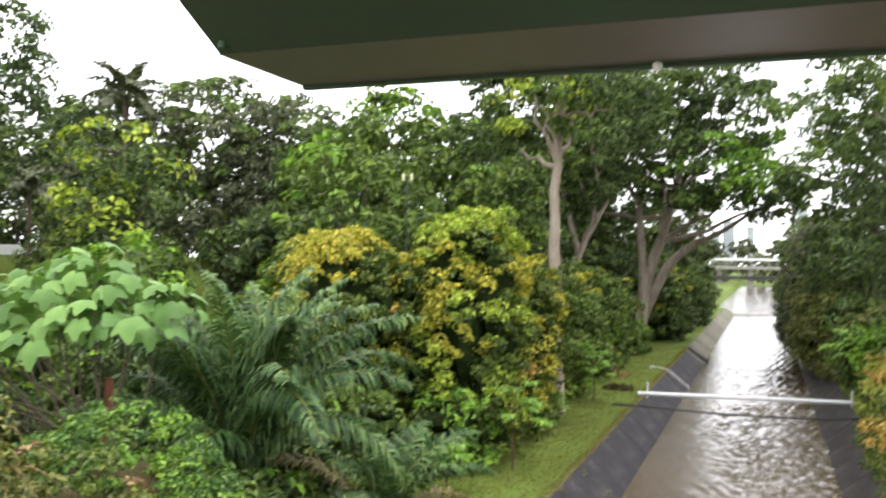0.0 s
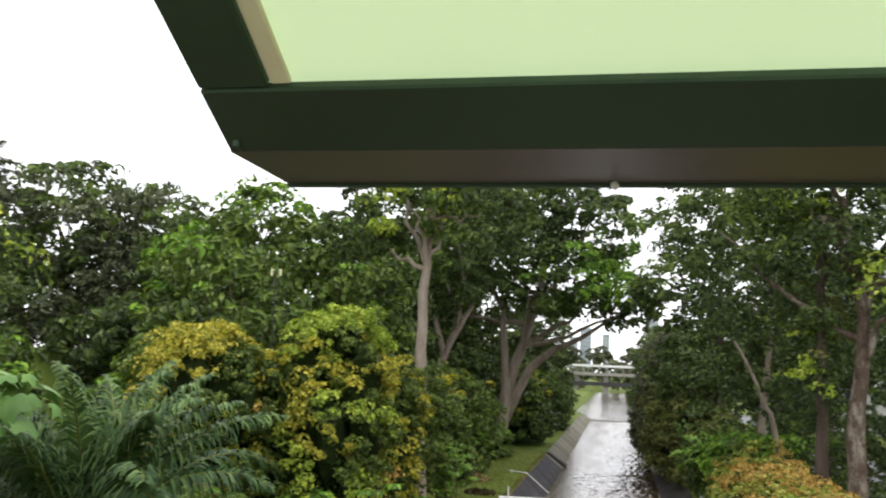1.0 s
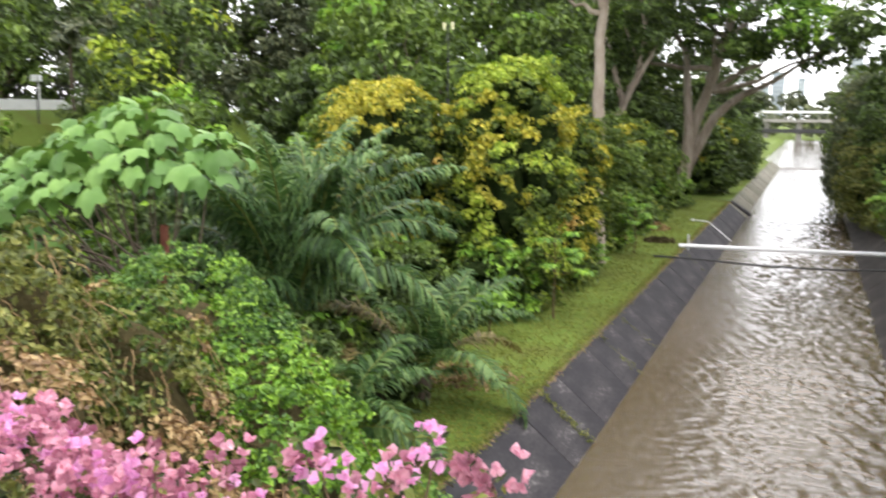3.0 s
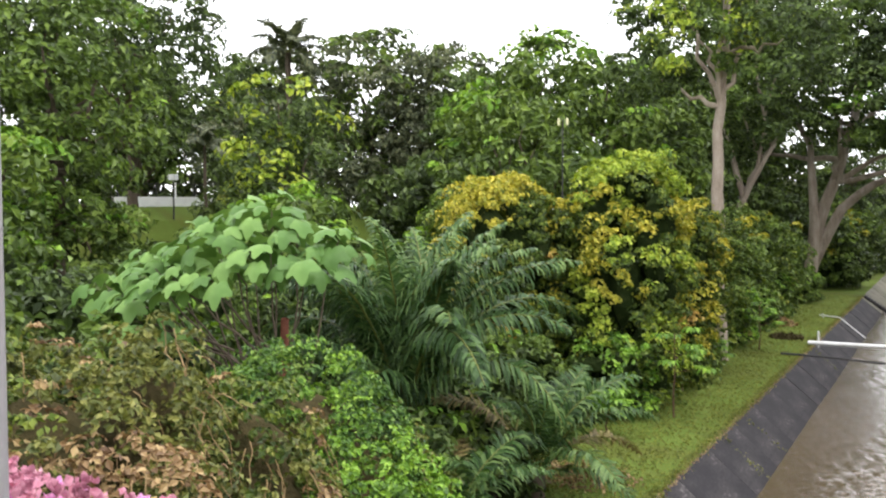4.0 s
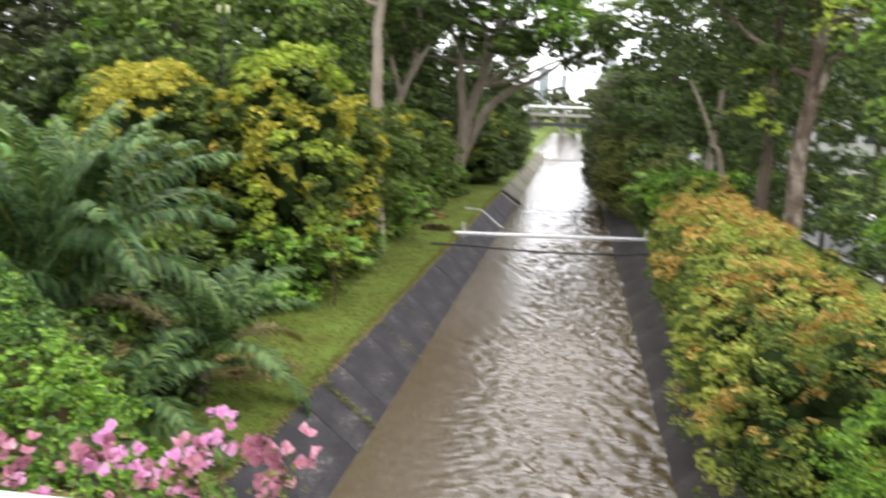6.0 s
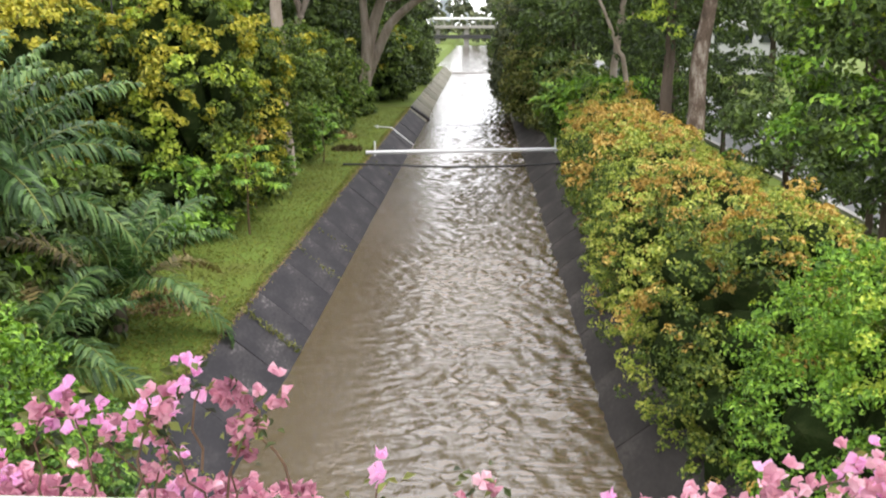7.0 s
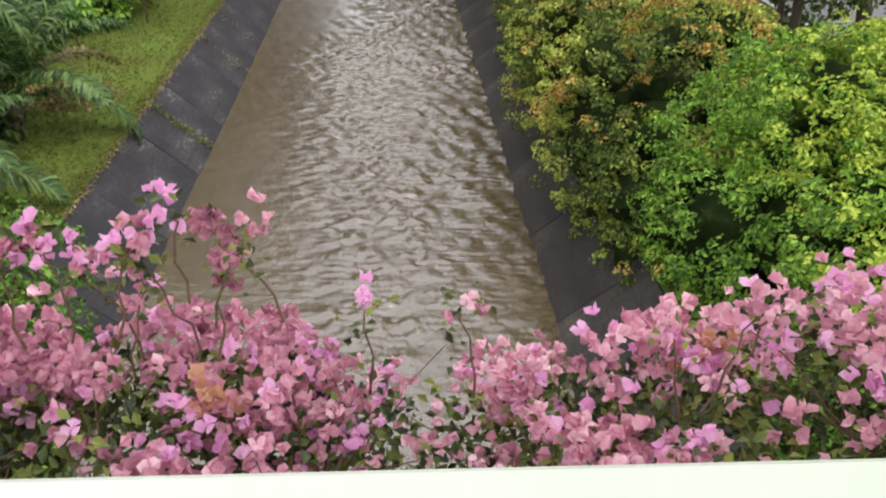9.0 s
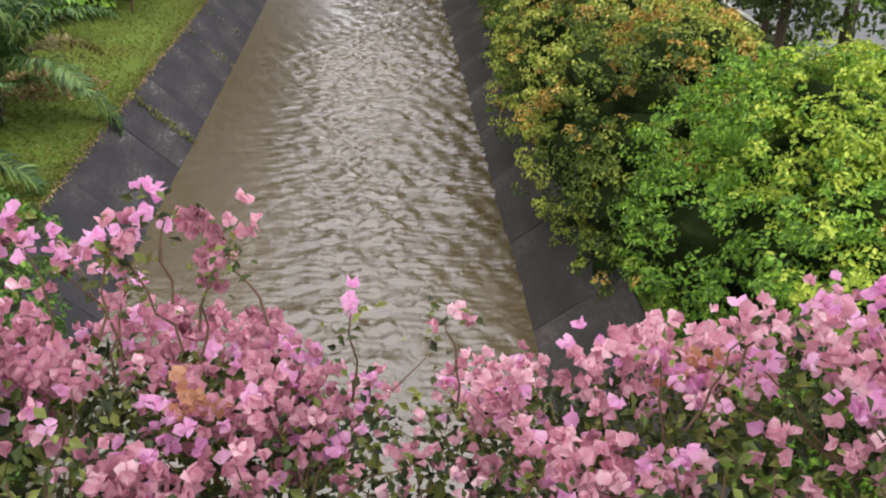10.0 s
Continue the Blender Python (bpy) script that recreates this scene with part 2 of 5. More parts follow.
def water_mat():
    m, nt, b = mat_base("canal_water", 0.055, 1.0)
    b.inputs["IOR"].default_value = 1.72
    a = noise_node(nt, 0.28, 4, 0.55, (1.0, 0.25, 1.0))
    r = ramp_node(nt, [(0.3, (0.080, 0.056, 0.031)), (0.7, (0.122, 0.089, 0.054))])
    nt.links.new(a.outputs["Fac"], r.inputs[0])
    nt.links.new(r.outputs[0], b.inputs["Base Color"])
    n1 = noise_node(nt, 2.8, 6, 0.66, (1.0, 0.7, 1.0))
    n2 = noise_node(nt, 11.0, 3, 0.6, (0.9, 0.7, 1.0))
    k1 = bump_node(nt, b, n1.outputs["Fac"], 0.55, 0.05)
    bump_node(nt, b, n2.outputs["Fac"], 0.55, 0.02, k1)
    return m


def panel_mat():
    m, nt, b = mat_base("roof_panel_green", 0.5, 0.3)
    n = noise_node(nt, 1.2, 3)
    r = ramp_node(nt, [(0.3, (0.80, 0.89, 0.68)), (0.7, (0.84, 0.93, 0.72))])
    nt.links.new(n.outputs["Fac"], r.inputs[0])
    nt.links.new(r.outputs[0], b.inputs["Base Color"])
    t = nt.nodes.new("ShaderNodeBsdfTranslucent")
    nt.links.new(r.outputs[0], t.inputs["Color"])
    mx = nt.nodes.new("ShaderNodeMixShader")
    mx.inputs[0].default_value = 0.64
    nt.links.new(b.outputs[0], mx.inputs[1])
    nt.links.new(t.outputs[0], mx.inputs[2])
    nt.links.new(mx.outputs[0], nt.nodes["Material Output"].inputs[0])
    return m


M_WATER = water_mat()
M_PANEL = panel_mat()


# ---- mesh helpers ----
def mesh_arrays(name, V, F, smooth=False):
    """A mesh from vertex and face arrays; all faces have the same number of corners."""
    V, F = np.asarray(V, np.float32), np.asarray(F, np.int32)
    me = bpy.data.meshes.new(name)
    me.vertices.add(len(V))
    me.vertices.foreach_set("co", V.ravel())
    k = F.shape[1]
    me.loops.add(F.size)
    me.loops.foreach_set("vertex_index", F.ravel())
    me.polygons.add(len(F))
    me.polygons.foreach_set("loop_start", np.arange(len(F), dtype=np.int32) * k)
    me.polygons.foreach_set("use_smooth", np.full(len(F), smooth))
    me.update(calc_edges=True)
    return me


def thing(name, label, category, group="", kind="", at=(0, 0, 0)):
    e = new(name)
    e.location = at
    return tagged(e, label, category, group, kind)


def part(name, me, material, parent=None, label="", at=None, kind=""):
    """Links a mesh or bmesh as one object under a thing or part."""
    if isinstance(me, bmesh.types.BMesh):
        d = bpy.data.meshes.new(name)
        me.to_mesh(d)
        me.free()
        me = d
    if material and not me.materials:
        me.materials.append(material)
    ob = new(name, me)
    if parent:
        ob.parent = parent
    if at is not None:
        ob.matrix_basis = at if isinstance(at, Matrix) else Matrix.Translation(at)
    return tagged(ob, label, kind=kind)


def box_bm(size, at=(0, 0, 0), bevel=0.0, seg=2, rot=None):
    bm = bmesh.new()
    bmesh.ops.create_cube(bm, size=1.0)
    bmesh.ops.scale(bm, vec=size, verts=bm.verts)
    if bevel:
        bmesh.ops.bevel(bm, geom=bm.edges[:], offset=bevel, segments=seg, affect="EDGES", profile=0.5)
    if rot:
        bmesh.ops.transform(bm, matrix=rot, verts=bm.verts)
    bmesh.ops.translate(bm, vec=at, verts=bm.verts)
    return bm


def tube_arrays(paths, sides=8, wobble=0.0, rng=None):
    """Swept tubes: each path is a list of (point, radius)."""
    V, F, base = [], [], 0
    for path in paths:
        P = np.array([p for p, _ in path], float)
        R = np.array([r for _, r in path], float)
        T = np.gradient(P, axis=0)
        T /= np.linalg.norm(T, axis=1)[:, None] + 1e-9
        ref = np.array([0.31, 0.95, 0.05]) if abs(T[0][2]) > 0.7 else np.array([0, 0, 1.0])
        A = np.cross(T, ref)
        A /= np.linalg.norm(A, axis=1)[:, None] + 1e-9
        B = np.cross(T, A)
        ang = np.linspace(0, 2 * np.pi, sides, endpoint=False)
        ring = R[:, None] * np.ones(sides)
        if wobble and rng is not None:
            ring = ring * (1 + wobble * np.sin(3 * ang + rng.uniform(0, 6))[None] + wobble * rng.normal(size=ring.shape) * 0.5)
        pts = P[:, None] + ring[..., None] * (np.cos(ang)[None, :, None] * A[:, None] + np.sin(ang)[None, :, None] * B[:, None])
        V.append(pts.reshape(-1, 3))
        n = len(P)
        for i in range(n - 1):
            for j in range(sides):
                k = (j + 1) % sides
                F.append((base + i * sides + j, base + i * sides + k, base + (i + 1) * sides + k, base + (i + 1) * sides + j))
        base += n * sides
    return np.vstack(V), np.array(F)


def tubes(name, paths, sides=8, wobble=0.0, rng=None):
    return mesh_arrays(name, *tube_arrays(paths, sides, wobble, rng), smooth=True)


def bent(a, b, n=7, sag=0.0, rng=None, jitter=0.0):
    """A curved line from a to b."""
    a, b = np.array(a, float), np.array(b, float)
    t = np.linspace(0, 1, n)[:, None]
    p = a + (b - a) * t
    p[:, 2] += (sag * 4 * t * (1 - t))[:, 0]
    if rng is not None and jitter:
        d = rng.normal(size=(n, 3)) * jitter
        d[0] = d[-1] = 0
        p += d
    return p


def taper(points, r0, r1, power=1.0):
    n = len(points)
    return [(p, r0 + (r1 - r0) * (i / (n - 1)) ** power) for i, p in enumerate(points)]


def unit(v):
    return v / (np.linalg.norm(v, axis=-1, keepdims=True) + 1e-9)


def leaf_arrays(rng, C, N, S, aspect=0.5, fold=0.12, droop=0.15, tangent=None):
    """One folded four-cornered leaf per point."""
    n = len(C)
    N = unit(N)
    T = rng.normal(size=(n, 3)) if tangent is None else tangent
    T = unit(T - N * np.sum(T * N, 1, keepdims=True))
    B = np.cross(N, T)
    s = S[:, None]
    V = np.stack([C - T * s * 0.5,
                  C + B * s * aspect * 0.5 + N * s * fold + T * s * 0.05,
                  C + T * s * 0.5 - N * s * droop,
                  C - B * s * aspect * 0.5 + N * s * fold + T * s * 0.05], 1).reshape(-1, 3)
    return V, np.arange(4 * n).reshape(n, 4)


def leaf_mesh(name, rng, C, N, S, aspect=0.5, **k):
    return mesh_arrays(name, *leaf_arrays(rng, C, N, S, aspect, **k))


def patchy(P, k, seed):
    """A cheap smooth wandering value in -1..1 over space."""
    r = np.random.default_rng(seed)
    v = np.zeros(len(P))
    for _ in range(5):
        w = r.normal(size=3) * k
        v += np.sin(P @ w + r.uniform(0, 6.28))
    return v / 3.0


def foliage(rng, lumps, per_m2, leaves, rc, size, up=0.55, low_cut=0.5, inner=0.12, flat=0.7, fuzz=0.1):
    """Clumps of leaves over the joined outline of ellipsoid lumps (cx, cy, cz, rx, ry, rz).
    Returns leaf centres, normals, sizes, and each leaf's clump place and outward direction."""
    L = np.array(lumps, float)
    cs, ds = [], []
    for i, l in enumerate(L):
        r = l[3:]
        area = 4 * np.pi * (((r[0] * r[1]) ** 1.6 + (r[0] * r[2]) ** 1.6 + (r[1] * r[2]) ** 1.6) / 3) ** (1 / 1.6)
        n = max(4, int(area * per_m2))
        d = unit(rng.normal(size=(n, 3)))
        d = d[(d[:, 2] > -0.35) | (rng.random(n) > low_cut)]
        rad = 1 + fuzz * rng.normal(size=(len(d), 1))
        deep = rng.random(len(d)) < inner
        rad[deep] *= rng.uniform(0.45, 0.85, (deep.sum(), 1))
        p = l[:3] + d * r * rad
        ok = np.ones(len(p), bool)
        for j, o in enumerate(L):
            if j != i:
                ok &= (((p - o[:3]) / o[3:]) ** 2).sum(1) > 0.72
        cs.append(p[ok])
        ds.append(unit(d[ok] / r))
    P, D = np.vstack(cs), np.vstack(ds)
    m = len(P)
    k = np.repeat(np.arange(m), leaves)
    axis = unit(D * 0.75 + np.array([0, 0, 0.7]))[k]
    q = unit(rng.normal(size=(m * leaves, 3)) + axis * 0.85) * rng.uniform(0.62, 1.0, (m * leaves, 1))
    q[:, 2] *= flat
    rr = rc * rng.uniform(0.5, 1.35, m)[k][:, None]
    C = P[k] + q * rr
    N = axis * 0.3 + np.array([0, 0, up * 0.3]) + q * 1.1 + rng.normal(size=q.shape) * 0.36
    S = size * rng.uniform(0.75, 1.5, len(C))
    return C, N, S, P[k], D[k]


def split_foliage(parent, rng, data, mats, chooser, aspect=0.5, names=None):
    """Makes one mesh part per material; chooser gives each leaf's material number."""
    C, N, S, P, D = data
    w = chooser(C, P, D)
    for i, (m, nm) in enumerate(zip(mats, names)):
        s = w == i
        if s.sum() > 3:
            part(nm, leaf_mesh(nm, rng, C[s], N[s], S[s], aspect), m, parent, kind="stuff")


def plain(C, P, D):
    return np.zeros(len(C), int)


def flush(k, seed, level, level2=9.0, zmin=-99, top=0.5, tip=0.42):
    """Young coloured leaves in patches and on the tips of the clumps, which also paint light onto tips and tops; level:
    how rare the first colour, level2 the second.
    """
    def choose(C, P, D):
        d = C - P
        v = patchy(P, k, seed) + top * D[:, 2] + np.random.default_rng(seed).normal(size=len(P)) * 0.06
        # Tip term paints the upper side of each clump lighter, as if lit.
        g = d[:, 2] + 0.6 * np.sum(d * D, 1)
        v = v + tip * (g - g.mean()) / (np.abs(d).mean() * 2 + 1e-6) + 0.22 * patchy(P, k * 6, seed + 3)
        u = patchy(P, k * 1.4, seed + 7)
        a = (v > level) & (P[:, 2] > zmin)
        out = np.zeros(len(P), int)
        out[a] = 1
        out[a & (u > level2)] = 2
        return out
    return choose

# ---- ground, canal ----
WATER_Z, BED_Z = -1.11, -1.7
XL, XR = -4.36, 2.66           # water's edges
TL, TR = -5.73, 4.05           # tops of the banks


def widen(y):
    """The canal is wider past the sill."""
    return 0.0 if y < 141 else min(1.0, (y - 141) / 6.0)


def ground_height(x, y):
    h = 0.05 * math.sin(x * 0.35) * math.sin(y * 0.27)
    berm = max(0.0, min(1.0, (-34.0 - x) / 7.0)) * max(0.0, min(1.0, (75 - y) / 12.0)) * max(0.0, min(1.0, (y - 14) / 8.0))
    h += 6.7 * berm * berm * (3 - 2 * berm)
    edge = min(1.0, max(0.0, (TL - x) / 3.0)) if x < 0 else min(1.0, max(0.0, (x - TR) / 3.0))
    return h * edge


def build_ground():
    ys = [-400, -120, -50, -20, -8] + [0 + 2.0 * i for i in range(71)] + [141.0, 147.0, 160, 180, 200, 215, 230, 300, 450, 800, 1600]
    left = [-1600, -600, -250, -120, -80, -60, -50] + [-44 + 1.5 * i for i in range(22)] + [-11, -9.5, -8, -6.8]
    right = [5.5, 7.5, 10, 12.5, 15, 18, 22, 26, 32, 45, 70, 120, 250, 600, 1600]
    V = []
    for y in ys:
        w = widen(y)
        tl, xl, tr = TL - 3.4 * w, XL - 3.4 * w, TR + 1.5 * w
        prof = [(x if x < -12 else x - 3.4 * w, None) for x in left] + [(tl, -0.05), (xl + 0.2, BED_Z), (XR - 0.2, BED_Z), (tr, -0.05)] + [(x + 1.5 * w, None) for x in right]
        for x, z in prof:
            V.append((x, y, ground_height(x, y) if z is None else z))
    n = len(left) + 4 + len(right)
    F = [(j * n + i, j * n + i + 1, (j + 1) * n + i + 1, (j + 1) * n + i) for j in range(len(ys) - 1) for i in range(n - 1)]
    ob = part("ground", mesh_arrays("ground", V, F), M_GROUND)
    return tagged(ob, "short green grass ground beside the canal", "ground", kind="structure")


build_ground()


def build_water():
    """Rippled surface, finer where it is near and livelier in the middle of the stream."""
    r = np.random.default_rng(8)
    waves = [(r.normal(0, 1) * 2.2, r.normal(0, 1) * 1.6 + 2.4, r.uniform(0, 6.3), 0.008) for _ in range(5)]
    waves += [(r.normal(0, 1) * 7.5, r.normal(0, 1) * 5 + 9, r.uniform(0, 6.3), 0.0085) for _ in range(11)]
    waves += [(r.normal(0, 1) * 15, r.normal(0, 1) * 9 + 15, r.uniform(0, 6.3), 0.0066) for _ in range(11)]
    waves += [(r.normal(0, 1) * 24, r.normal(0, 1) * 14 + 24, r.uniform(0, 6.3), 0.0026) for _ in range(12)]
    ys = np.concatenate([np.arange(-40, 5, 1.5), np.arange(5, 30, 0.06), np.arange(30, 70, 0.16), np.arange(70, 141, 0.5), np.arange(141, 310, 3.0)])
    nx = 110
    xs = np.linspace(0, 1, nx)
    W = np.array([widen(y) for y in ys])
    X = (XL - 3.4 * W - 0.25)[:, None] + xs[None] * ((XR + 0.5 * W + 0.25) - (XL - 3.4 * W - 0.25))[:, None]
    Y = np.repeat(ys[:, None], nx, 1)
    Z = np.full(X.shape, WATER_Z)
    stream = 0.04 + 1.0 / (1 + np.exp(-(X + 1.9 + 0.6 * np.sin(0.31 * Y)) * 2.0)) * (1 - 0.75 / (1 + np.exp(-(X - 1.7 - 0.5 * np.sin(0.4 * Y)) * 3.0)) * np.clip((26 - Y) / 8, 0, 1))
    patch = 0.8 + 0.3 * np.sin(0.9 * X + 0.37 * Y + 1.2 * np.sin(0.23 * Y)) * np.sin(0.21 * Y - 0.8 * X) + 0.35 * np.sin(2.1 * X + 1.3 * Y + 2 * np.sin(0.9 * Y)) * np.sin(1.7 * X - 0.9 * Y + 1.5 * np.sin(1.1 * X))
    fade = np.clip((170 - Y) / 60, 0.7, 1) * np.clip((Y - 2) / 4, 0, 1) * (1 + 0.4 * np.clip((Y - 18) / 20, 0, 1)) * stream * patch
    for a, b, c, h in waves:
        Z += h * np.sin(a * X + b * Y + c + 1.5 * np.sin(0.9 * X + 0.6 * Y + c) + 0.8 * np.sin(2.3 * X - 1.7 * Y)) * fade
    V = np.stack([X, Y, Z], -1).reshape(-1, 3)
    m = len(ys)
    i, j = np.meshgrid(np.arange(m - 1), np.arange(nx - 1), indexing="ij")
    a = (i * nx + j).ravel()
    F = np.stack([a, a + 1, a + nx + 1, a + nx], 1)
    ob = part("water", mesh_arrays("water", V, F, True), M_WATER)
    tagged(ob, "muddy brown rippled water flowing in the canal", "water", kind="structure")


build_water()


def slab_mesh(name, foot, top, length, thick=0.16, gap=0.006):
    """A sloping lining slab from its foot to its top, with chamfered edges."""
    f, t = Vector((foot[0], 0, foot[1])), Vector((top[0], 0, top[1]))
    d = (t - f)
    n = Vector((d.z, 0, -d.x)).normalized()
    if n.z < 0:
        n = -n
    bm = bmesh.new()
    h = length / 2 - gap
    vs = []
    for k, (o, y) in enumerate(((0, h), (-0.018, h), (-thick, h))):
        inset = 0.008 if k == 0 else 0.0
        vs.append([bm.verts.new(p + n * o) for p in (
            f + d.normalized() * inset + Vector((0, -y + inset, 0)), t - d.normalized() * inset + Vector((0, -y + inset, 0)),
            t - d.normalized() * inset + Vector((0, y - inset, 0)), f + d.normalized() * inset + Vector((0, y - inset, 0)))])
    bm.faces.new(vs[0])
    for a, b in zip(vs, vs[1:]):
        for i in range(4):
            bm.faces.new((a[i], b[i], b[(i + 1) % 4], a[(i + 1) % 4]))
    bm.faces.new(vs[-1][::-1])
    bmesh.ops.recalc_face_normals(bm, faces=bm.faces)
    me = bpy.data.meshes.new(name)
    bm.to_mesh(me)
    bm.free()
    return me


# ---- bridge that carries the camera: deck, rail, post, canopy ----
DECK_Z = 5.3
deck = tagged(part("bridge_deck", box_bm((26, 2.6, 0.3), (0, -0.95, DECK_Z - 0.15), 0.02), M_CONC),
              "grey concrete footbridge deck over the canal", "bridge", kind="structure")

rail = thing("bridge_railing", "white painted steel railing with a broad top rail", "railing", kind="structure")
part("top_rail", box_bm((14, 0.13, 0.07), (0, 0.312, 6.552), 0.004, 2), M_RAIL, rail, "glossy white top rail with small dirt marks")
part("bottom_rail", box_bm((14, 0.05, 0.05), (0, 0.312, 5.42), 0.008), M_RAIL, rail)
bal = None
for i in range(93):
    x = -6.9 + 0.15 * i
    if bal is None:
        bal = part("baluster", box_bm((0.022, 0.022, 1.05), (0, 0, 0), 0.004, 1), M_RAIL, rail, at=(x, 0.312, 5.96))
    else:
        part("baluster", bal.data, None, rail, at=(x, 0.312, 5.96))

planter = thing("planter_trough", "grey concrete planter trough along the bridge edge", "planter", kind="structure")
part("trough", box_bm((14, 0.42, 0.4), (0, 0.56, 5.5), 0.02), M_CONC, planter)
part("soil", box_bm((13.8, 0.34, 0.04), (0, 0.56, 5.702), 0.005), M_SOIL, planter)

post = thing("bridge_post", "pale grey painted square steel post", "post", kind="structure")
part("shaft", box_bm((0.17, 0.13, 3.0), (-1.215, 0.885, 6.75), 0.014, 3), M_POST, post)
part("base_plate", box_bm((0.28, 0.24, 0.02), (-1.215, 0.885, 5.26), 0.004), M_POST, post)
part("bracket", box_bm((0.16, 0.9, 0.1), (-1.215, 0.42, 5.2), 0.01), M_POST, post)

canopy = thing("bridge_canopy", "dark green painted canopy frame with a translucent lime panel", "canopy", kind="structure")
EAVE_Y, GUT_Y, EAVE_Z, X0, X1, SLOPE = 1.19, 1.395, 7.109, -0.495, 3.2, radians(28)


def on_roof(x, s, n=0.0):
    """A point of the roof's underside: s metres up the slope from the eave, n above it."""
    return Vector((x, EAVE_Y - s * math.cos(SLOPE) + n * math.sin(SLOPE), EAVE_Z + s * math.sin(SLOPE) + n * math.cos(SLOPE)))


XB = X0 - 0.002


def roof_bar(x0, x1, s0, s1, n0, n1):
    bm = bmesh.new()
    vs = [bm.verts.new(on_roof(x, s, n)) for n in (n0, n1) for x, s in ((x0, s0), (x1, s0), (x1, s1), (x0, s1))]
    for f in ((0, 1, 2, 3), (7, 6, 5, 4), (0, 4, 5, 1), (1, 5, 6, 2), (2, 6, 7, 3), (3, 7, 4, 0)):
        bm.faces.new([vs[i] for i in f])
    bmesh.ops.recalc_face_normals(bm, faces=bm.faces)
    bmesh.ops.bevel(bm, geom=bm.edges[:], offset=0.003, segments=1, affect="EDGES")
    return bm


part("eave_beam", roof_bar(XB, X1, 0.0, 0.115, 0.0, 0.016), M_CANOPY, canopy)
part("ridge_beam", roof_bar(XB, X1, 2.0, 2.12, 0.0, 0.016), M_CANOPY, canopy)
part("side_beam", roof_bar(XB, XB + 0.094, 0.117, 1.998, 0.001, 0.016), M_CANOPY, canopy)
part("side_beam", roof_bar(X1 - 0.12, X1, 0.117, 1.998, 0.001, 0.016), M_CANOPY, canopy)
part("panel_rebate", roof_bar(XB + 0.096, XB + 0.124, 0.117, 1.998, 0.006, 0.015), M_LAMPHEAD, canopy)
part("roof_panel", roof_bar(XB + 0.08, X1 - 0.10, 0.10, 2.02, 0.019, 0.025), M_PANEL, canopy, "translucent lime green roof sheet")
gut = bmesh.new()
gv = [gut.verts.new(p) for z in (EAVE_Z + 0.001, EAVE_Z + 0.007) for p in ((XB, EAVE_Y, z), (X1, EAVE_Y, z), (X1, GUT_Y, z), (X0, GUT_Y, z))]
for q in ((0, 1, 2, 3), (7, 6, 5, 4), (0, 4, 5, 1), (1, 5, 6, 2), (2, 6, 7, 3), (3, 7, 4, 0)):
    gut.faces.new([gv[n] for n in q])
bmesh.ops.recalc_face_normals(gut, faces=gut.faces)
part("gutter_floor", gut, M_GUTTER, canopy, "brown metal gutter underside")
part("gutter_lip", box_bm((X1 - X0, 0.012, 0.12), ((X0 + X1) / 2, GUT_Y + 0.004, EAVE_Z + 0.055), 0.003), M_CANOPY, canopy)
part("gutter_end", box_bm((0.01, 0.25, 0.09), (0, 0, 0), 0.002, 1, Matrix.Translation((X0 + 0.014, (GUT_Y + EAVE_Y) / 2, EAVE_Z + 0.047)) @ Matrix.Rotation(math.atan2(0.002, GUT_Y - EAVE_Y), 4, "Z")), M_CANOPY, canopy)
# Plain white bead set just under the gutter floor.
drop = bmesh.new()
bmesh.ops.create_uvsphere(drop, u_segments=12, v_segments=8, radius=0.0065)
part("gutter_bead", drop, M_WHITE, canopy, "small white bead under the gutter", at=(0.02, 1.37, EAVE_Z - 0.008))
part("corner_knee", tubes("corner_knee", [taper(bent((0.60, 1.34, 7.11), (0.82, 1.30, 6.98), 5), 0.03, 0.035)], 10), M_GUTTER, canopy)
part("stay", tubes("stay", [taper(bent((0.82, 1.30, 6.98), (1.4, 1.1, 7.9), 5), 0.03, 0.03)], 10), M_GUTTER, canopy)
# columns behind the walker hold the canopy up
part("column", box_bm((0.1, 0.1, 3.3), (1.6, -0.62, 6.95), 0.01), M_POST, canopy)
part("column", box_bm((0.1, 0.1, 3.3), (-0.5, -0.62, 6.95), 0.01), M_POST, canopy)


# ---- plants: shrubs and trees ----
def stems(name, rng, base, lumps, r0, sides=6, lean=0.2):
    paths = []
    for l in lumps:
        b = np.array(base) + rng.normal(size=3) * np.array([0.18, 0.18, 0])
        paths.append(taper(bent(b, (l[0] * 0.6, l[1] * 0.6, l[2] * 0.62), 6, 0, rng, lean * 0.3), r0, r0 * 0.3))
    return tubes(name, paths, sides)


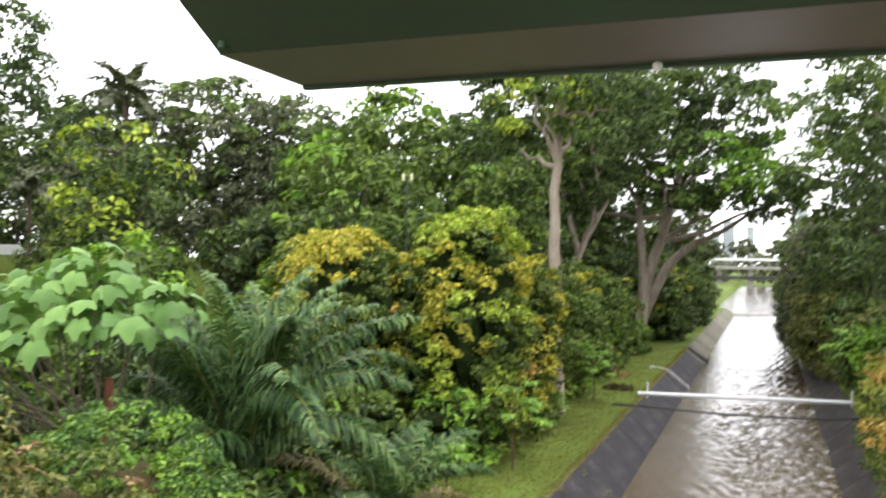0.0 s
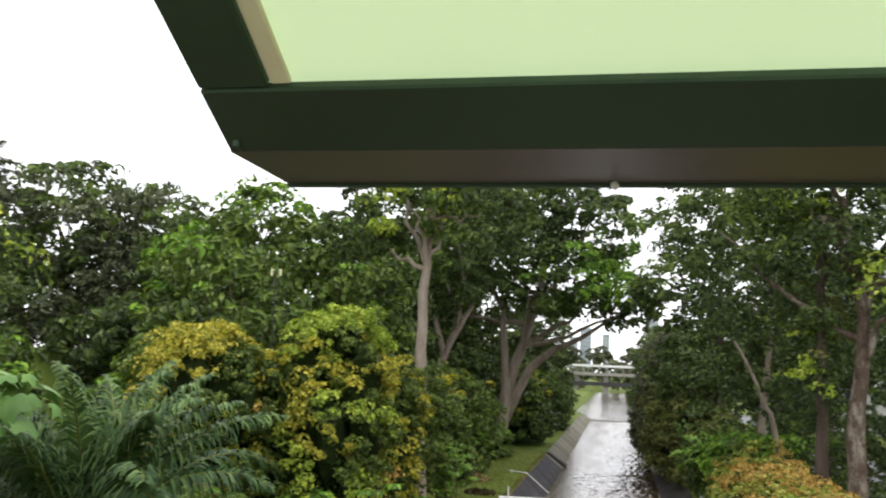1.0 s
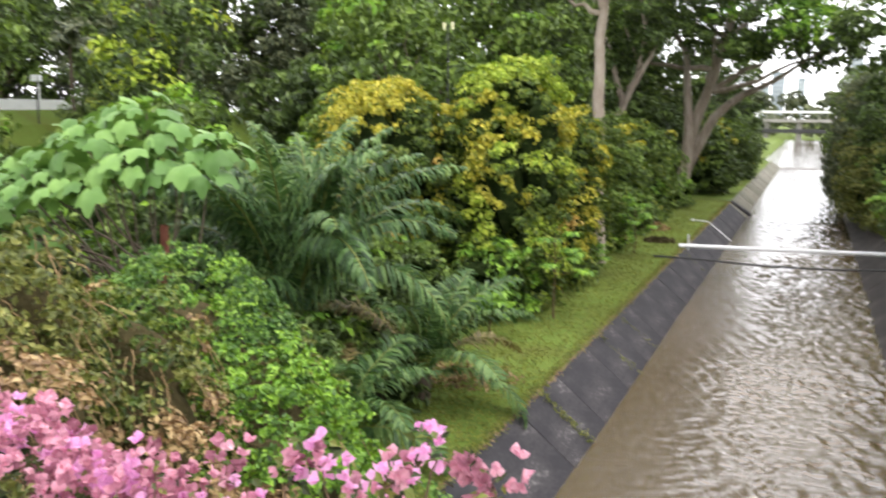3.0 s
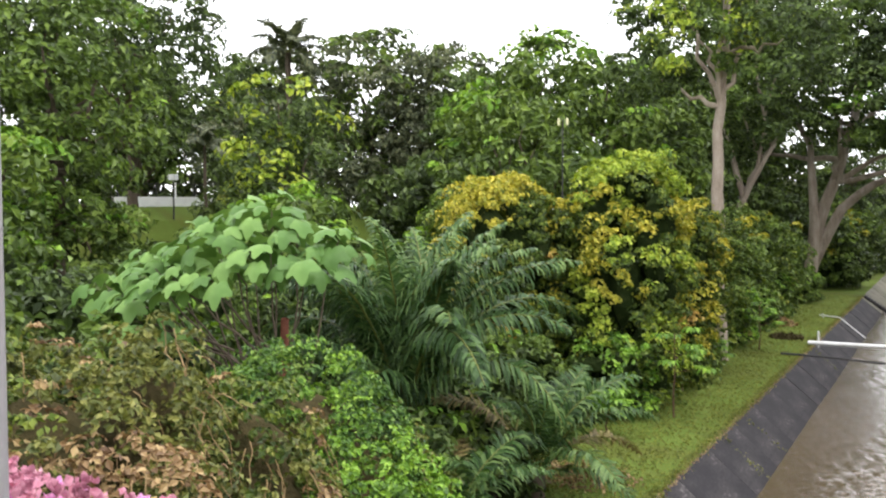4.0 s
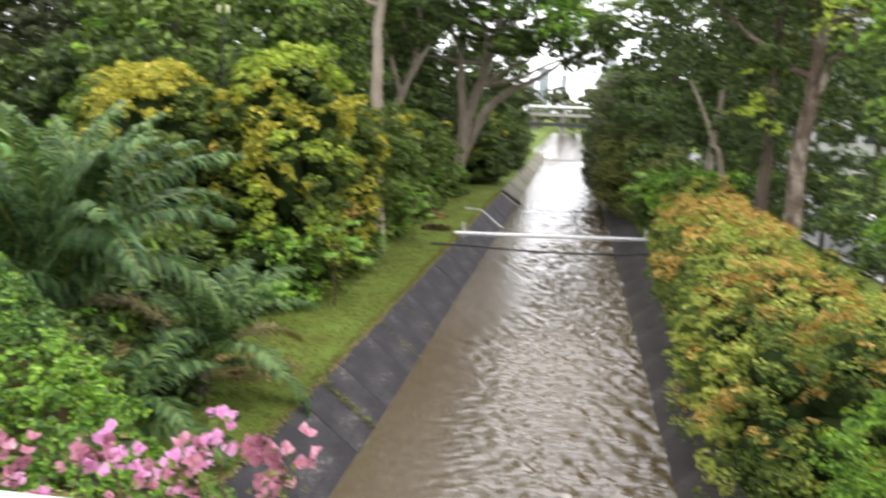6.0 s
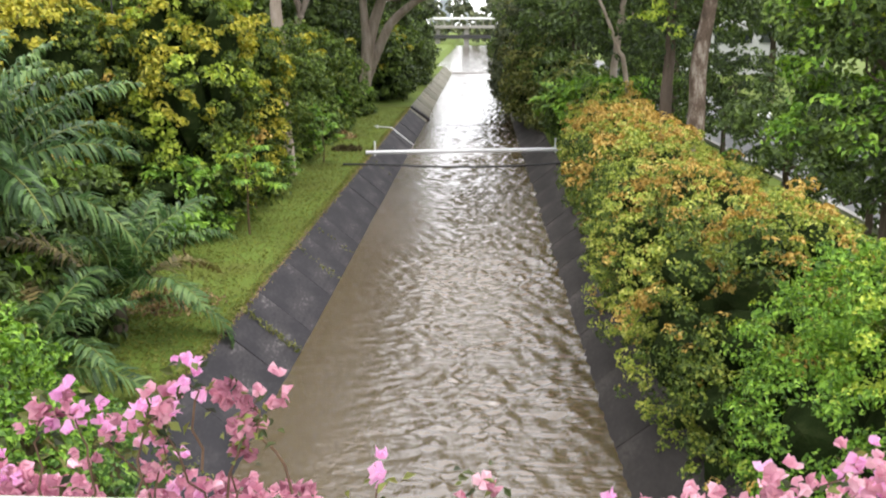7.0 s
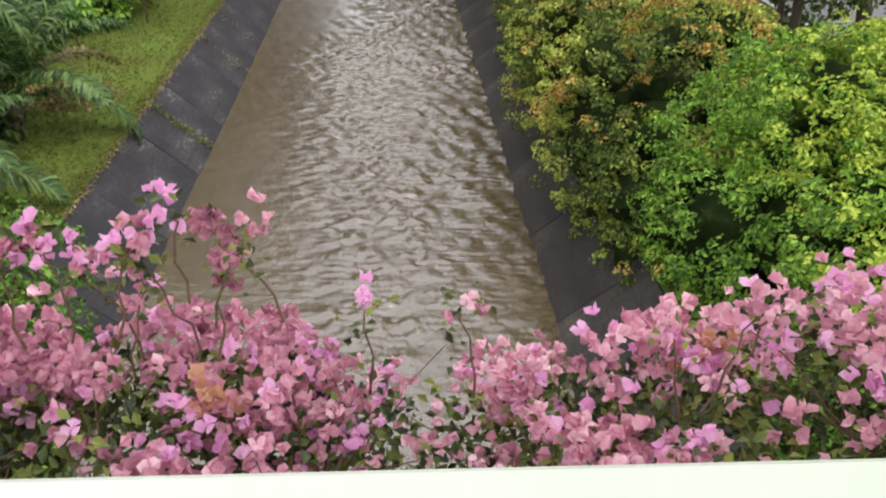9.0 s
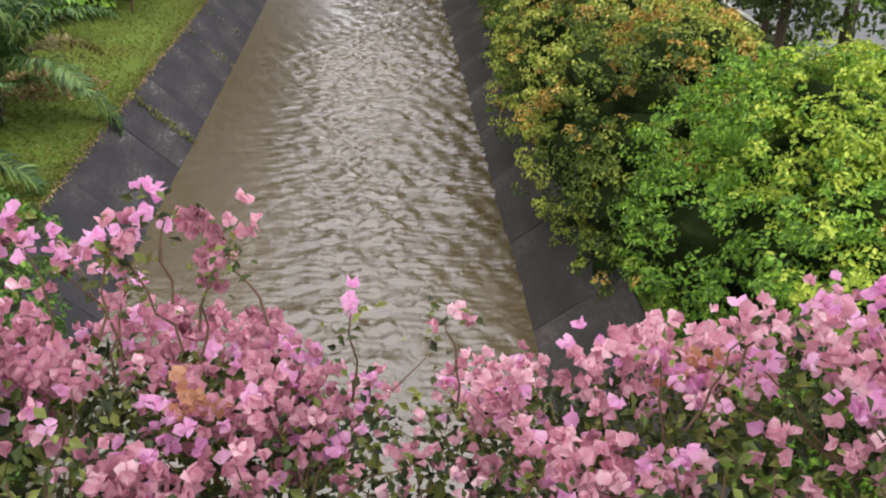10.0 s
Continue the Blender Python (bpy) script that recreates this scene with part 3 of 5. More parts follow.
def shrub(x, y, rx, ry, h, seed, label, per=9, leaves=26, rc=0.3, size=0.12, mats=(M_LEAF_FRESH, M_LEAF_LIME, M_LEAF_ORANGE),
          level=0.5, level2=0.2, z0=0.0, k=1.2, low=0.35, group="", n_lumps=6, aspect=0.58, lumpy=0.3, top=0.5, bumps=16, swell=1.0):
    rng = np.random.default_rng(seed)
    s = thing("shrub", label, "shrub", group, at=(x, y, z0))
    lumps = [(0, 0, h * 0.5, rx * 0.74, ry * 0.74, h * 0.42)]
    for i in range(n_lumps):
        a = 6.283 * (i + rng.uniform(-0.3, 0.3)) / n_lumps
        zz = h * rng.uniform(0.35, 0.8)
        q = rng.uniform(0.40, 0.62)
        lumps.append((rx * 0.62 * math.cos(a), ry * 0.62 * math.sin(a), zz, rx * q, ry * q, min(h - zz, h * rng.uniform(0.22, 0.32))))
    for i in range(n_lumps):
        a = 6.283 * (i + rng.uniform(0, 1)) / n_lumps
        lumps.append((rx * 0.55 * math.cos(a), ry * 0.55 * math.sin(a), h * rng.uniform(0.1, 0.24), rx * 0.46, ry * 0.46, h * 0.2))
        a = 6.283 * rng.random()
        d = rng.uniform(0.1, 0.8)
        q = rng.uniform(0.2, 0.34)
        lumps.append((rx * d * math.cos(a), ry * d * math.sin(a), h * (0.5 + 0.46 * math.sqrt(1 - d * d)) - h * 0.05, rx * q, ry * q, h * 0.12))
    for i in range(bumps):
        d = unit(rng.normal(size=3) + np.array([0, 0, 0.35]))
        q = rng.uniform(0.17, 0.30) * swell
        lumps.append((rx * 0.9 * d[0], ry * 0.9 * d[1], h * 0.52 + h * 0.43 * d[2], rx * q, ry * q, min(rx, h * 0.4) * q))
    data = foliage(rng, lumps, per, leaves, rc, size, fuzz=0.06 + 0.16 * lumpy, low_cut=low, inner=0.15)
    ok = data[0][:, 2] > 0.03
    data = [d[ok] for d in data]
    split_foliage(s, rng, data, mats, flush(k, seed, level, level2, top=top), aspect, ("foliage", "young_leaves", "flushing_leaves"))
    # Blobs added inside so that gaps between the leaves look shaded.
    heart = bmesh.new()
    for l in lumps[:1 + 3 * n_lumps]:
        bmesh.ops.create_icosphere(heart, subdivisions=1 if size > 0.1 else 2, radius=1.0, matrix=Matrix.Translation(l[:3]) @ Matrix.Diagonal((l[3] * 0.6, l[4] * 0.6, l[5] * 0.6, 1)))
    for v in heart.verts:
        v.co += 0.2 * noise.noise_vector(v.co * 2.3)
    part("inner_shade_core", heart, M_SHADE_CORE, s, "dark filler core that puts shade between the leaves", kind="stuff")
    part("stem_tangle", stems("stem_tangle", rng, (0, 0, -0.05), lumps[:9], 0.04), M_BARK_DARK, s, kind="stuff")
    return s


def tree(x, y, lumps, seed, label, trunk=None, r0=0.25, per=2.2, leaves=34, rc=0.75, size=0.32, mats=(M_LEAF_DARK, M_LEAF_MID, M_LEAF_LIME),
         choose=None, bark=M_BARK_DARK, z0=0.0, flat=0.6, low=0.25, aspect=0.5, limbs=True, name="tree", inner=0.12, fuzz=0.1, extra=()):
    """Tapered trunk, limbs to each lump of the crown, and clumps of leaves. Lumps are relative to the base."""
    rng = np.random.default_rng(seed)
    t = thing(name, label, "tree", at=(x, y, z0))
    L = np.array(lumps, float)
    topz = np.average(L[:, 2])
    if trunk is None:
        c = L[:, :2].mean(0)
        trunk = [(0, 0, -0.1), (c[0] * 0.15, c[1] * 0.15, topz * 0.4), (c[0] * 0.6, c[1] * 0.6, topz * 0.8), (c[0], c[1], topz * 1.05)]
    tp = np.array(trunk, float)
    tt = np.linspace(0, len(tp) - 1, 14)
    pts = np.stack([np.interp(tt, np.arange(len(tp)), tp[:, i]) for i in range(3)], 1)
    pts[1:-1] += rng.normal(size=(12, 3)) * r0 * 0.12
    rad = np.linspace(r0, r0 * 0.35, 14)
    rad[0] *= 1.5
    rad[1] *= 1.12
    part("trunk", tubes("trunk", [list(zip(pts, rad))], 12, 0.06, rng), bark, t)
    if limbs:
        for l in L:
            a = pts[rng.integers(8, 13)]
            if a[2] > l[2]:
                a = pts[7]
            b = np.array(l[:3]) + np.array([0, 0, 0.1 * l[5]])
            part("limb", tubes("limb", [taper(bent(a, b, 8, -0.06 * np.linalg.norm(b - a), rng, 0.12), r0 * 0.42, r0 * 0.08)], 7), bark, t)
    for e in extra:
        part("limb", tubes("limb", [e], 9, 0.05, rng), bark, t)
    data = foliage(rng, lumps, per, leaves, rc, size, flat=flat, low_cut=low, inner=inner, fuzz=fuzz)
    ok = data[0][:, 2] > 0.05
    data = [d[ok] for d in data]
    split_foliage(t, rng, data, mats, choose or plain, aspect, ("crown", "young_leaves", "flushing_leaves"))
    return t


def crown(seed, h, r, z0, n, squash=0.75, spread=0.75):
    """Lumps for a rounded, uneven crown between z0 and h with radius r."""
    rng = np.random.default_rng(seed)
    out = []
    for i in range(n):
        u = (i + 0.5) / n
        z = z0 + (h - z0) * (0.12 + 0.76 * u)
        w = math.sqrt(max(0.05, 1 - (2 * u - 0.85) ** 2 * 0.8))
        a = i * 2.4 + rng.uniform(-0.5, 0.5)
        d = r * w * spread * rng.uniform(0.35, 1.0)
        q = r * rng.uniform(0.34, 0.52)
        out.append((d * math.cos(a), d * math.sin(a), z, q, q, q * squash))
    return out


# hedge along the far side of the canal path: shrubs with flushing tips
ORANGE = "clipped hedge shrub with orange and yellow young leaves over green"
BRIGHT = "bright green rounded hedge shrub hanging over the canal bank"
for i, (x, y, rx, ry, h, lv, l2) in enumerate([
        (4.5, 13.0, 0.95, 1.9, 2.6, 0.75, 0.5), (5.15, 15.2, 2.0, 2.0, 4.4, 0.1, 0.35), (5.05, 18.6, 2.05, 2.1, 4.5, -0.05, 0.1), (5.15, 21.9, 1.95, 2.1, 4.2, -0.05, 0.3),
        (5.3, 25.6, 1.85, 2.2, 4.2, 0.0, 0.05), (5.4, 29.4, 1.85, 2.2, 4.3, -0.1, -0.25), (5.55, 33.2, 1.8, 2.2, 4.3, 0.05, -0.1), (5.85, 37.0, 1.8, 2.2, 4.3, 0.05, 0.1),
        (6.0, 41.2, 1.7, 2.3, 4.3, 0.3, 0.1)]):
    near = y < 24
    shrub(x, y, rx, ry, h, 100 + i, ORANGE, 6.2 if near else 2.8, 36 if near else 36, 0.22 if near else 0.36, 0.074 if near else 0.12,
          (M_LEAF_HEDGE, M_LEAF_PALE, M_LEAF_ORANGE), lv, l2 - 0.08, z0=-0.8, group="canal hedge", k=1.1, top=0.75, bumps=24, swell=1.65, low=0.15)
for i, (x, y, rx, ry, h) in enumerate([(5.9, 11.0, 1.85, 2.2, 4.15), (6.5, 8.2, 2.1, 1.9, 3.7), (8.4, 12.6, 2.0, 2.0, 4.1)]):
    shrub(x, y, rx, ry, h, 130 + i, BRIGHT, 10.5, 34, 0.21, 0.070, (M_LEAF_FRESH, M_LEAF_LIME, M_LEAF_ORANGE), 0.55, 0.95, z0=-0.45, group="canal hedge", k=1.4, top=0.6, bumps=26, swell=1.4, low=0.15)
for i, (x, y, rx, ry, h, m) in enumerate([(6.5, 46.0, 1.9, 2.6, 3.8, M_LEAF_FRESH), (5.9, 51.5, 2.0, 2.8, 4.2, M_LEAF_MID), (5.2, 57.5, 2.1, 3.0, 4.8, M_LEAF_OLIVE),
                                          (4.3, 64.5, 2.3, 3.4, 5.6, M_LEAF_OLIVE), (3.8, 72.5, 2.5, 3.8, 7.0, M_LEAF_HAZED), (4.0, 82.0, 2.6, 4.2, 8.6, M_LEAF_HAZED), (4.9, 94.0, 3.0, 5.0, 10.5, M_LEAF_HAZED), (6.6, 108.0, 3.4, 6.0, 12.0, M_LEAF_HAZED)]):
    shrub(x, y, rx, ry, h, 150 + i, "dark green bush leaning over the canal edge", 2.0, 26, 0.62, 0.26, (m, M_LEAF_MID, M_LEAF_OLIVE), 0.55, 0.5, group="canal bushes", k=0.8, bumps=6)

for i, (x, y, rx, ry, h) in enumerate([(-30.5, 33.5, 2.4, 2.4, 8.0), (-27.0, 31.0, 2.4, 2.4, 7.4), (-34.6, 37.4, 2.4, 2.4, 9.4), (-31.0, 28.5, 2.6, 2.4, 4.9), (-33.2, 33.5, 2.8, 2.6, 5.4), (-29.0, 24.8, 2.2, 2.2, 4.4)]):
    shrub(x, y, rx, ry, h, 210 + i, "dark green bush at the foot of the raised ground", 1.4, 40, 0.6, 0.22, (M_LEAF_DARK, M_LEAF_MID, M_LEAF_OLIVE), 0.5, 0.7, group="slope bushes", k=0.8, bumps=8)

# hedge on the grassy side
YELLOW_SIDE = (M_LEAF_HEDGE, M_LEAF_YELLOW, M_LEAF_ORANGE)
shrub(-13.5, 27.2, 2.25, 2.2, 7.5, 171, "tall rounded hedge shrub with yellow young leaves", 4.0, 36, 0.34, 0.155, YELLOW_SIDE, 0.12, 0.75, k=0.9, n_lumps=9, group="bank hedge", top=1.0, bumps=26, swell=1.3)
shrub(-9.55, 29.2, 1.75, 2.2, 8.3, 172, "tall green hedge shrub with yellow-green tips", 4.0, 36, 0.34, 0.155, (M_LEAF_HEDGE, M_LEAF_LIME, M_LEAF_YELLOW), 0.3, 0.35, k=1.0, n_lumps=10, group="bank hedge", top=1.1, bumps=28, swell=1.3)
shrub(-11.4, 28.6, 1.3, 1.6, 6.9, 173, "green hedge shrub with orange and yellow tips", 4.0, 36, 0.34, 0.155, YELLOW_SIDE, 0.5, 0.4, k=1.0, n_lumps=7, group="bank hedge", top=1.0, bumps=18, swell=1.3)
shrub(-9.2, 33.2, 1.4, 1.7, 6.9, 174, "green hedge shrub with yellow tips beside the pale trunk", 3.4, 40, 0.38, 0.16, YELLOW_SIDE, 0.75, 0.8, k=1.0, n_lumps=8, group="bank hedge", top=0.9, bumps=18, swell=1.3)
for i, (x, y, rx, ry, h) in enumerate([(-10.6, 35.5, 2.4, 2.5, 7.0), (-10.9, 41.0, 2.3, 2.6, 6.7), (-10.9, 46.5, 2.3, 2.8, 6.5), (-10.8, 52.5, 2.3, 3.0, 6.2), (-10.8, 58.5, 2.3, 3.0, 6.0)]):
    shrub(x, y, rx, ry, h, 180 + i, "tall dark green hedge shrub beside the grass strip", 1.6, 34, 0.6, 0.25, (M_LEAF_MID, M_LEAF_HEDGE, M_LEAF_YELLOW), 0.3, 0.75, group="bank hedge", k=1.0, n_lumps=8, bumps=10)
for i, (x, y, rx, ry, h) in enumerate([(-9.0, 80, 2.6, 3.6, 5.2), (-9.6, 90, 3.0, 4.4, 6.2), (-8.6, 102, 2.6, 5.0, 5.6), (-9.5, 116, 3.0, 6.0, 6.4), (-12.5, 140, 4.0, 9.0, 7.0)]):
    shrub(x, y, rx, ry, h, 190 + i, "dark green bush at the edge of the grass", 1.1, 26, 0.85, 0.4, (M_LEAF_DARK, M_LEAF_MID, M_LEAF_YELLOW), 0.45, 0.6, group="far bank bushes", k=0.6, bumps=4)

tree(-8.5, 36.2, [(0, 0, 3.6, 1.3, 1.2, 1.3), (0.5, 0.3, 5.2, 1.3, 1.2, 1.2), (-0.6, 0, 5.0, 1.2, 1.2, 1.3), (0.2, 0.4, 2.6, 1.0, 1.0, 0.8)], 199, "small leafy hedge tree in front of the pale trunk", r0=0.08, per=2.6, leaves=52, rc=0.42, size=0.18,
     mats=(M_LEAF_HEDGE, M_LEAF_MID, M_LEAF_YELLOW), choose=flush(0.9, 30, 0.4, 0.4))
# the two pale-trunked trees of the grass strip
YOUNG = flush(0.55, 31, 0.55, 9, top=0.6)
tree(-8.85, 39.2, [(-1.2, 0, 14.6, 2.6, 2.6, 2.2), (1.3, 0.6, 16.0, 2.6, 2.6, 2.3), (-0.4, 1.0, 18.6, 2.8, 2.8, 2.4), (-2.6, 1.4, 17.2, 2.0, 2.0, 1.8), (2.6, -0.4, 13.6, 1.9, 1.9, 1.5),
                   (-2.9, -0.5, 12.8, 1.6, 1.6, 1.2), (0.4, 0, 21.5, 2.4, 2.4, 2.0)], 201, "tall pale-trunked tree on the grass with yellow-green tips",
     trunk=[(0, 0, -0.1), (-0.05, 0, 5), (-0.1, 0, 9.5), (0.1, 0.2, 13), (0, 0.5, 20)], r0=0.34, per=0.8, leaves=66, rc=0.9, size=0.27,
     mats=(M_LEAF_DARK, M_LEAF_MID, M_LEAF_LIME), choose=flush(0.7, 33, 0.3, 0.3, top=0.5), bark=M_BARK)
big = tree(-9.9, 74.0, [(0.5, 0, 17, 4.6, 4.2, 3.6), (5.0, -1, 14.6, 3.8, 3.6, 2.9), (8.4, -1, 13.2, 2.6, 3.4, 2.2), (3.2, 0, 21.5, 4.6, 4.2, 3.4), (7.2, 0, 18.6, 3.8, 3.8, 2.8), (-4.6, 0, 16.5, 4.2, 4.2, 3.4),
                        (-3.0, 1, 21.5, 4.4, 4.2, 3.4), (1.5, 2, 25.0, 4.2, 4.2, 3.0), (10.4, -2, 11.6, 1.6, 2.4, 1.4), (-6.5, 1, 12.2, 2.6, 3, 2.0), (2.4, -2, 13.0, 2.4, 2.6, 1.8)],
           211, "huge spreading tree with pale forked trunks leaning over the canal",
           trunk=[(-0.2, 0, -0.1), (0.3, 0, 2.6), (0.75, 0, 5.4), (2.1, 0, 10), (3.2, 0, 13.6), (3.8, 0, 17)], r0=0.62, per=0.5, leaves=70, rc=1.3, size=0.42,
           mats=(M_LEAF_DARK, M_LEAF_MID, M_LEAF_FRESH), choose=flush(0.4, 35, 0.3, 0.35, top=0.5), bark=M_BARK,
           extra=(taper(bent((0.3, 0.2, 2.0), (2.4, 0.3, 6.6), 6, 0.2), 0.46, 0.36) + taper(bent((2.6, 0.3, 6.8), (4.7, 0.2, 8.5), 5, 0.1), 0.35, 0.28) + taper(bent((5.0, 0.1, 8.6), (9.2, -0.5, 11.2), 6, -0.25), 0.26, 0.1),
                  taper(bent((0.2, -0.5, 0.0), (0.5, -0.4, 5.2), 6, 0.0), 0.5, 0.4) + taper(bent((0.5, -0.4, 5.6), (0.0, 0, 11.4), 6, 0), 0.38, 0.24) + taper(bent((-0.1, 0, 11.8), (-3.0, 0, 17), 5), 0.23, 0.1)))
tree(-12.6, 60.0, [(0, 0, 13, 3.2, 3.2, 2.6), (2.6, 0, 15.5, 3, 3, 2.4), (-2.5, 1, 16, 3.2, 3, 2.6), (0.5, 0, 19, 3.4, 3.2, 2.6)], 221,
     "leaning pale-limbed tree behind the hedge", trunk=[(0, 0, -0.1), (-0.2, 0, 5), (0.8, 0, 8), (2.8, 0, 11.5)], r0=0.36, per=0.8, leaves=50, rc=1.05, size=0.36,
     mats=(M_LEAF_DARK, M_LEAF_MID, M_LEAF_FRESH), choose=flush(0.5, 36, 0.45, 0.8), bark=M_BARK,
     extra=(taper(bent((-0.2, 0, 4.6), (-2.4, 0, 9.5), 5, -0.3), 0.2, 0.08), taper(bent((0.6, 0, 7), (-0.6, 0, 11), 5), 0.2, 0.08)))

# wood behind the hedge: trees of uneven height
for i, (x, y, h, r, zc, n, m, lab, yl) in enumerate([
        (-32.0, 23.2, 17.5, 4.2, 2.5, 14, M_LEAF_MID, "large fresh green tree at the edge of the wood", 0.9),
        (-41.5, 35.0, 21.0, 6.3, 10.4, 13, M_LEAF_DARK, "tall leafy tree with drooping foliage", 0.9),
        (-27.6, 32.0, 13.2, 3.3, 2.0, 11, M_LEAF_DARK, "dark round tree with lime young leaves on top", 0.25),
        (-41.0, 58.5, 21.3, 6.2, 5.0, 14, M_LEAF_HAZED, "dull green tall tree of the wood", 1.4),
        (-34.5, 60.0, 19.8, 6.0, 4.0, 14, M_LEAF_HAZED, "dull green broad tree of the wood", 1.4),
        (-29.0, 56.0, 16.8, 5.2, 3.0, 12, M_LEAF_DARK, "dark green tree of the wood", 1.2),
        (-23.0, 51.5, 17.6, 4.8, 5.0, 12, M_LEAF_MID, "tall mid-green tree with open crown", 0.9),
        (-17.4, 49.0, 15.8, 4.4, 5.0, 11, M_LEAF_MID, "tall mid-green tree with open crown", 0.8),
        (-19.4, 41.0, 12.3, 5.0, 2.0, 14, M_LEAF_MID, "broad green tree behind the hedge", 1.1),
        (-25.5, 44.0, 10.5, 4.2, 1.5, 11, M_LEAF_DARK, "dark bushy tree behind the hedge", 1.2),
        (-15.5, 56.0, 13.5, 4.2, 2.0, 11, M_LEAF_DARK, "dark tree in the shade of the wood", 1.3),
        (-18.5, 66.0, 17.0, 5.0, 2.0, 11, M_LEAF_DARK, "dark tree in the shade of the wood", 1.3),
        (-31.0, 19.0, 10.5, 3.6, 1.0, 10, M_LEAF_MID, "leafy tree with drooping foliage beside the wood", 0.8),
        (-25.8, 27.2, 6.6, 2.2, 0.8, 8, M_LEAF_MID, "small leafy tree at the foot of the raised ground", 0.9),
        (-27.0, 14.0, 9.0, 3.2, 1.0, 9, M_LEAF_MID, "leafy tree with drooping foliage beside the wood", 0.8),
        (-38.0, 42.5, 12.5, 3.2, 7.4, 8, M_LEAF_DARK, "dark tree on the slope of the raised ground", 1.3),
        (-50.5, 60.0, 21.5, 5.0, 7.0, 11, M_LEAF_HAZED, "grey-green tall tree behind the palm", 1.4),
        (-53.0, 45.0, 19.0, 4.6, 7.0, 10, M_LEAF_DARK, "dark tree behind the white wall", 1.5),
        (-50.0, 52.0, 19.0, 4.6, 7.0, 10, M_LEAF_DARK, "dark tree behind the white wall", 1.5),
        (-47.5, 50.0, 15.0, 4.4, 7.0, 9, M_LEAF_HAZED, "grey-green tree on the raised ground", 1.5),
        (-20.5, 24.0, 6.8, 3.0, 0.8, 9, M_LEAF_DARK, "low dark tree behind the palm", 1.0),
        (-24.0, 29.5, 7.4, 3.0, 0.8, 9, M_LEAF_MID, "low green tree behind the palm", 0.7),
        (-9.2, 96.0, 15.0, 5.0, 1.0, 12, M_LEAF_DARK, "dark tree closing the view behind the great tree", 1.5),
        (-15.5, 84.0, 19.0, 5.6, 1.0, 13, M_LEAF_DARK, "dark tree closing the view behind the great tree", 1.5),
        (-13.5, 68.0, 11.0, 3.6, 1.0, 10, M_LEAF_DARK, "dark low tree in the shade of the great tree", 1.5),
        (-22.5, 74.0, 20.0, 6.0, 1.0, 12, M_LEAF_DARK, "dark tree closing the view behind the wood", 1.5),
        (-17.2, 32.0, 8.2, 3.0, 0.8, 9, M_LEAF_MID, "low green tree behind the yellow shrub", 0.9)]):
    tree(x, y, crown(300 + i, h, r, zc, n), 300 + i, lab, r0=0.18 + 0.012 * h, per=0.55 if h > 12 else 1.1, leaves=33, rc=1.1 if h > 12 else 0.68,
         size=0.45 if y > 40 else 0.345, mats=(m, {0.25: M_LEAF_LIME}.get(yl, M_LEAF_MID if m is not M_LEAF_MID else M_LEAF_FRESH), M_LEAF_FRESH), choose=flush(0.35, 40 + i, 0.7 if yl == 0.25 else 0.55 + 0.4 * (yl - 0.8), 1.1 if yl > 0.95 else 0.5, top=0.5))

# trees on the road side
tree(9.0, 36.5, [(-1, 0, 13.5, 3.2, 3.2, 2.6), (2.0, 0.5, 15.5, 3.0, 3.0, 2.4), (-3.8, 0.5, 15.5, 3.0, 3.0, 2.4), (-1.2, 0, 18.2, 3.6, 3.2, 2.4), (-5.0, 1, 12.6, 1.8, 2.0, 1.3), (1.4, -1, 10.5, 1.8, 1.8, 1.5), (4.2, 0, 12.0, 2.2, 2.2, 1.8)], 401,
     "tall tree with dark flaking trunk beside the road", trunk=[(0, 0, -0.1), (-0.1, 0, 5), (0.3, 0, 9), (-0.4, 0, 14)], r0=0.42, per=1.2, leaves=34, rc=0.75, size=0.24,
     mats=(M_LEAF_DARK, M_LEAF_MID, M_LEAF_LIME), choose=flush(0.6, 61, 0.3, 0.5), bark=M_BARK_FLAKE)
tree(7.9, 37.5, [(0, 0, 11.5, 1.6, 1.6, 3.0), (-0.4, 0, 7.2, 0.9, 0.9, 2.0), (0.6, 0.5, 15, 2.2, 2.2, 2.2)], 402, "slender dark trunk wrapped in climbing leaves", r0=0.3, per=3.0, leaves=24, rc=0.5, size=0.24,
     mats=(M_LEAF_DARK, M_LEAF_OLIVE, M_LEAF_LIME), choose=flush(0.9, 62, 0.2, -0.1))
tree(6.3, 60.0, [(0, 0, 9.0, 3.0, 3.4, 3.0), (-1.8, 0, 12.2, 3.0, 3.2, 2.4), (1.8, 1, 12.5, 3.2, 3.4, 3.0), (0, 1, 16.4, 3.6, 3.6, 2.8), (3.4, 0, 16.0, 3.2, 3.2, 2.6), (-1.8, -1, 6.8, 2.2, 2.6, 1.8)], 403,
     "dense dark tree standing over the canal bushes", r0=0.38, per=1.1, leaves=34, rc=0.85, size=0.34, mats=(M_LEAF_DARK, M_LEAF_MID, M_LEAF_LIME), choose=flush(0.5, 63, 0.5, 0.9))
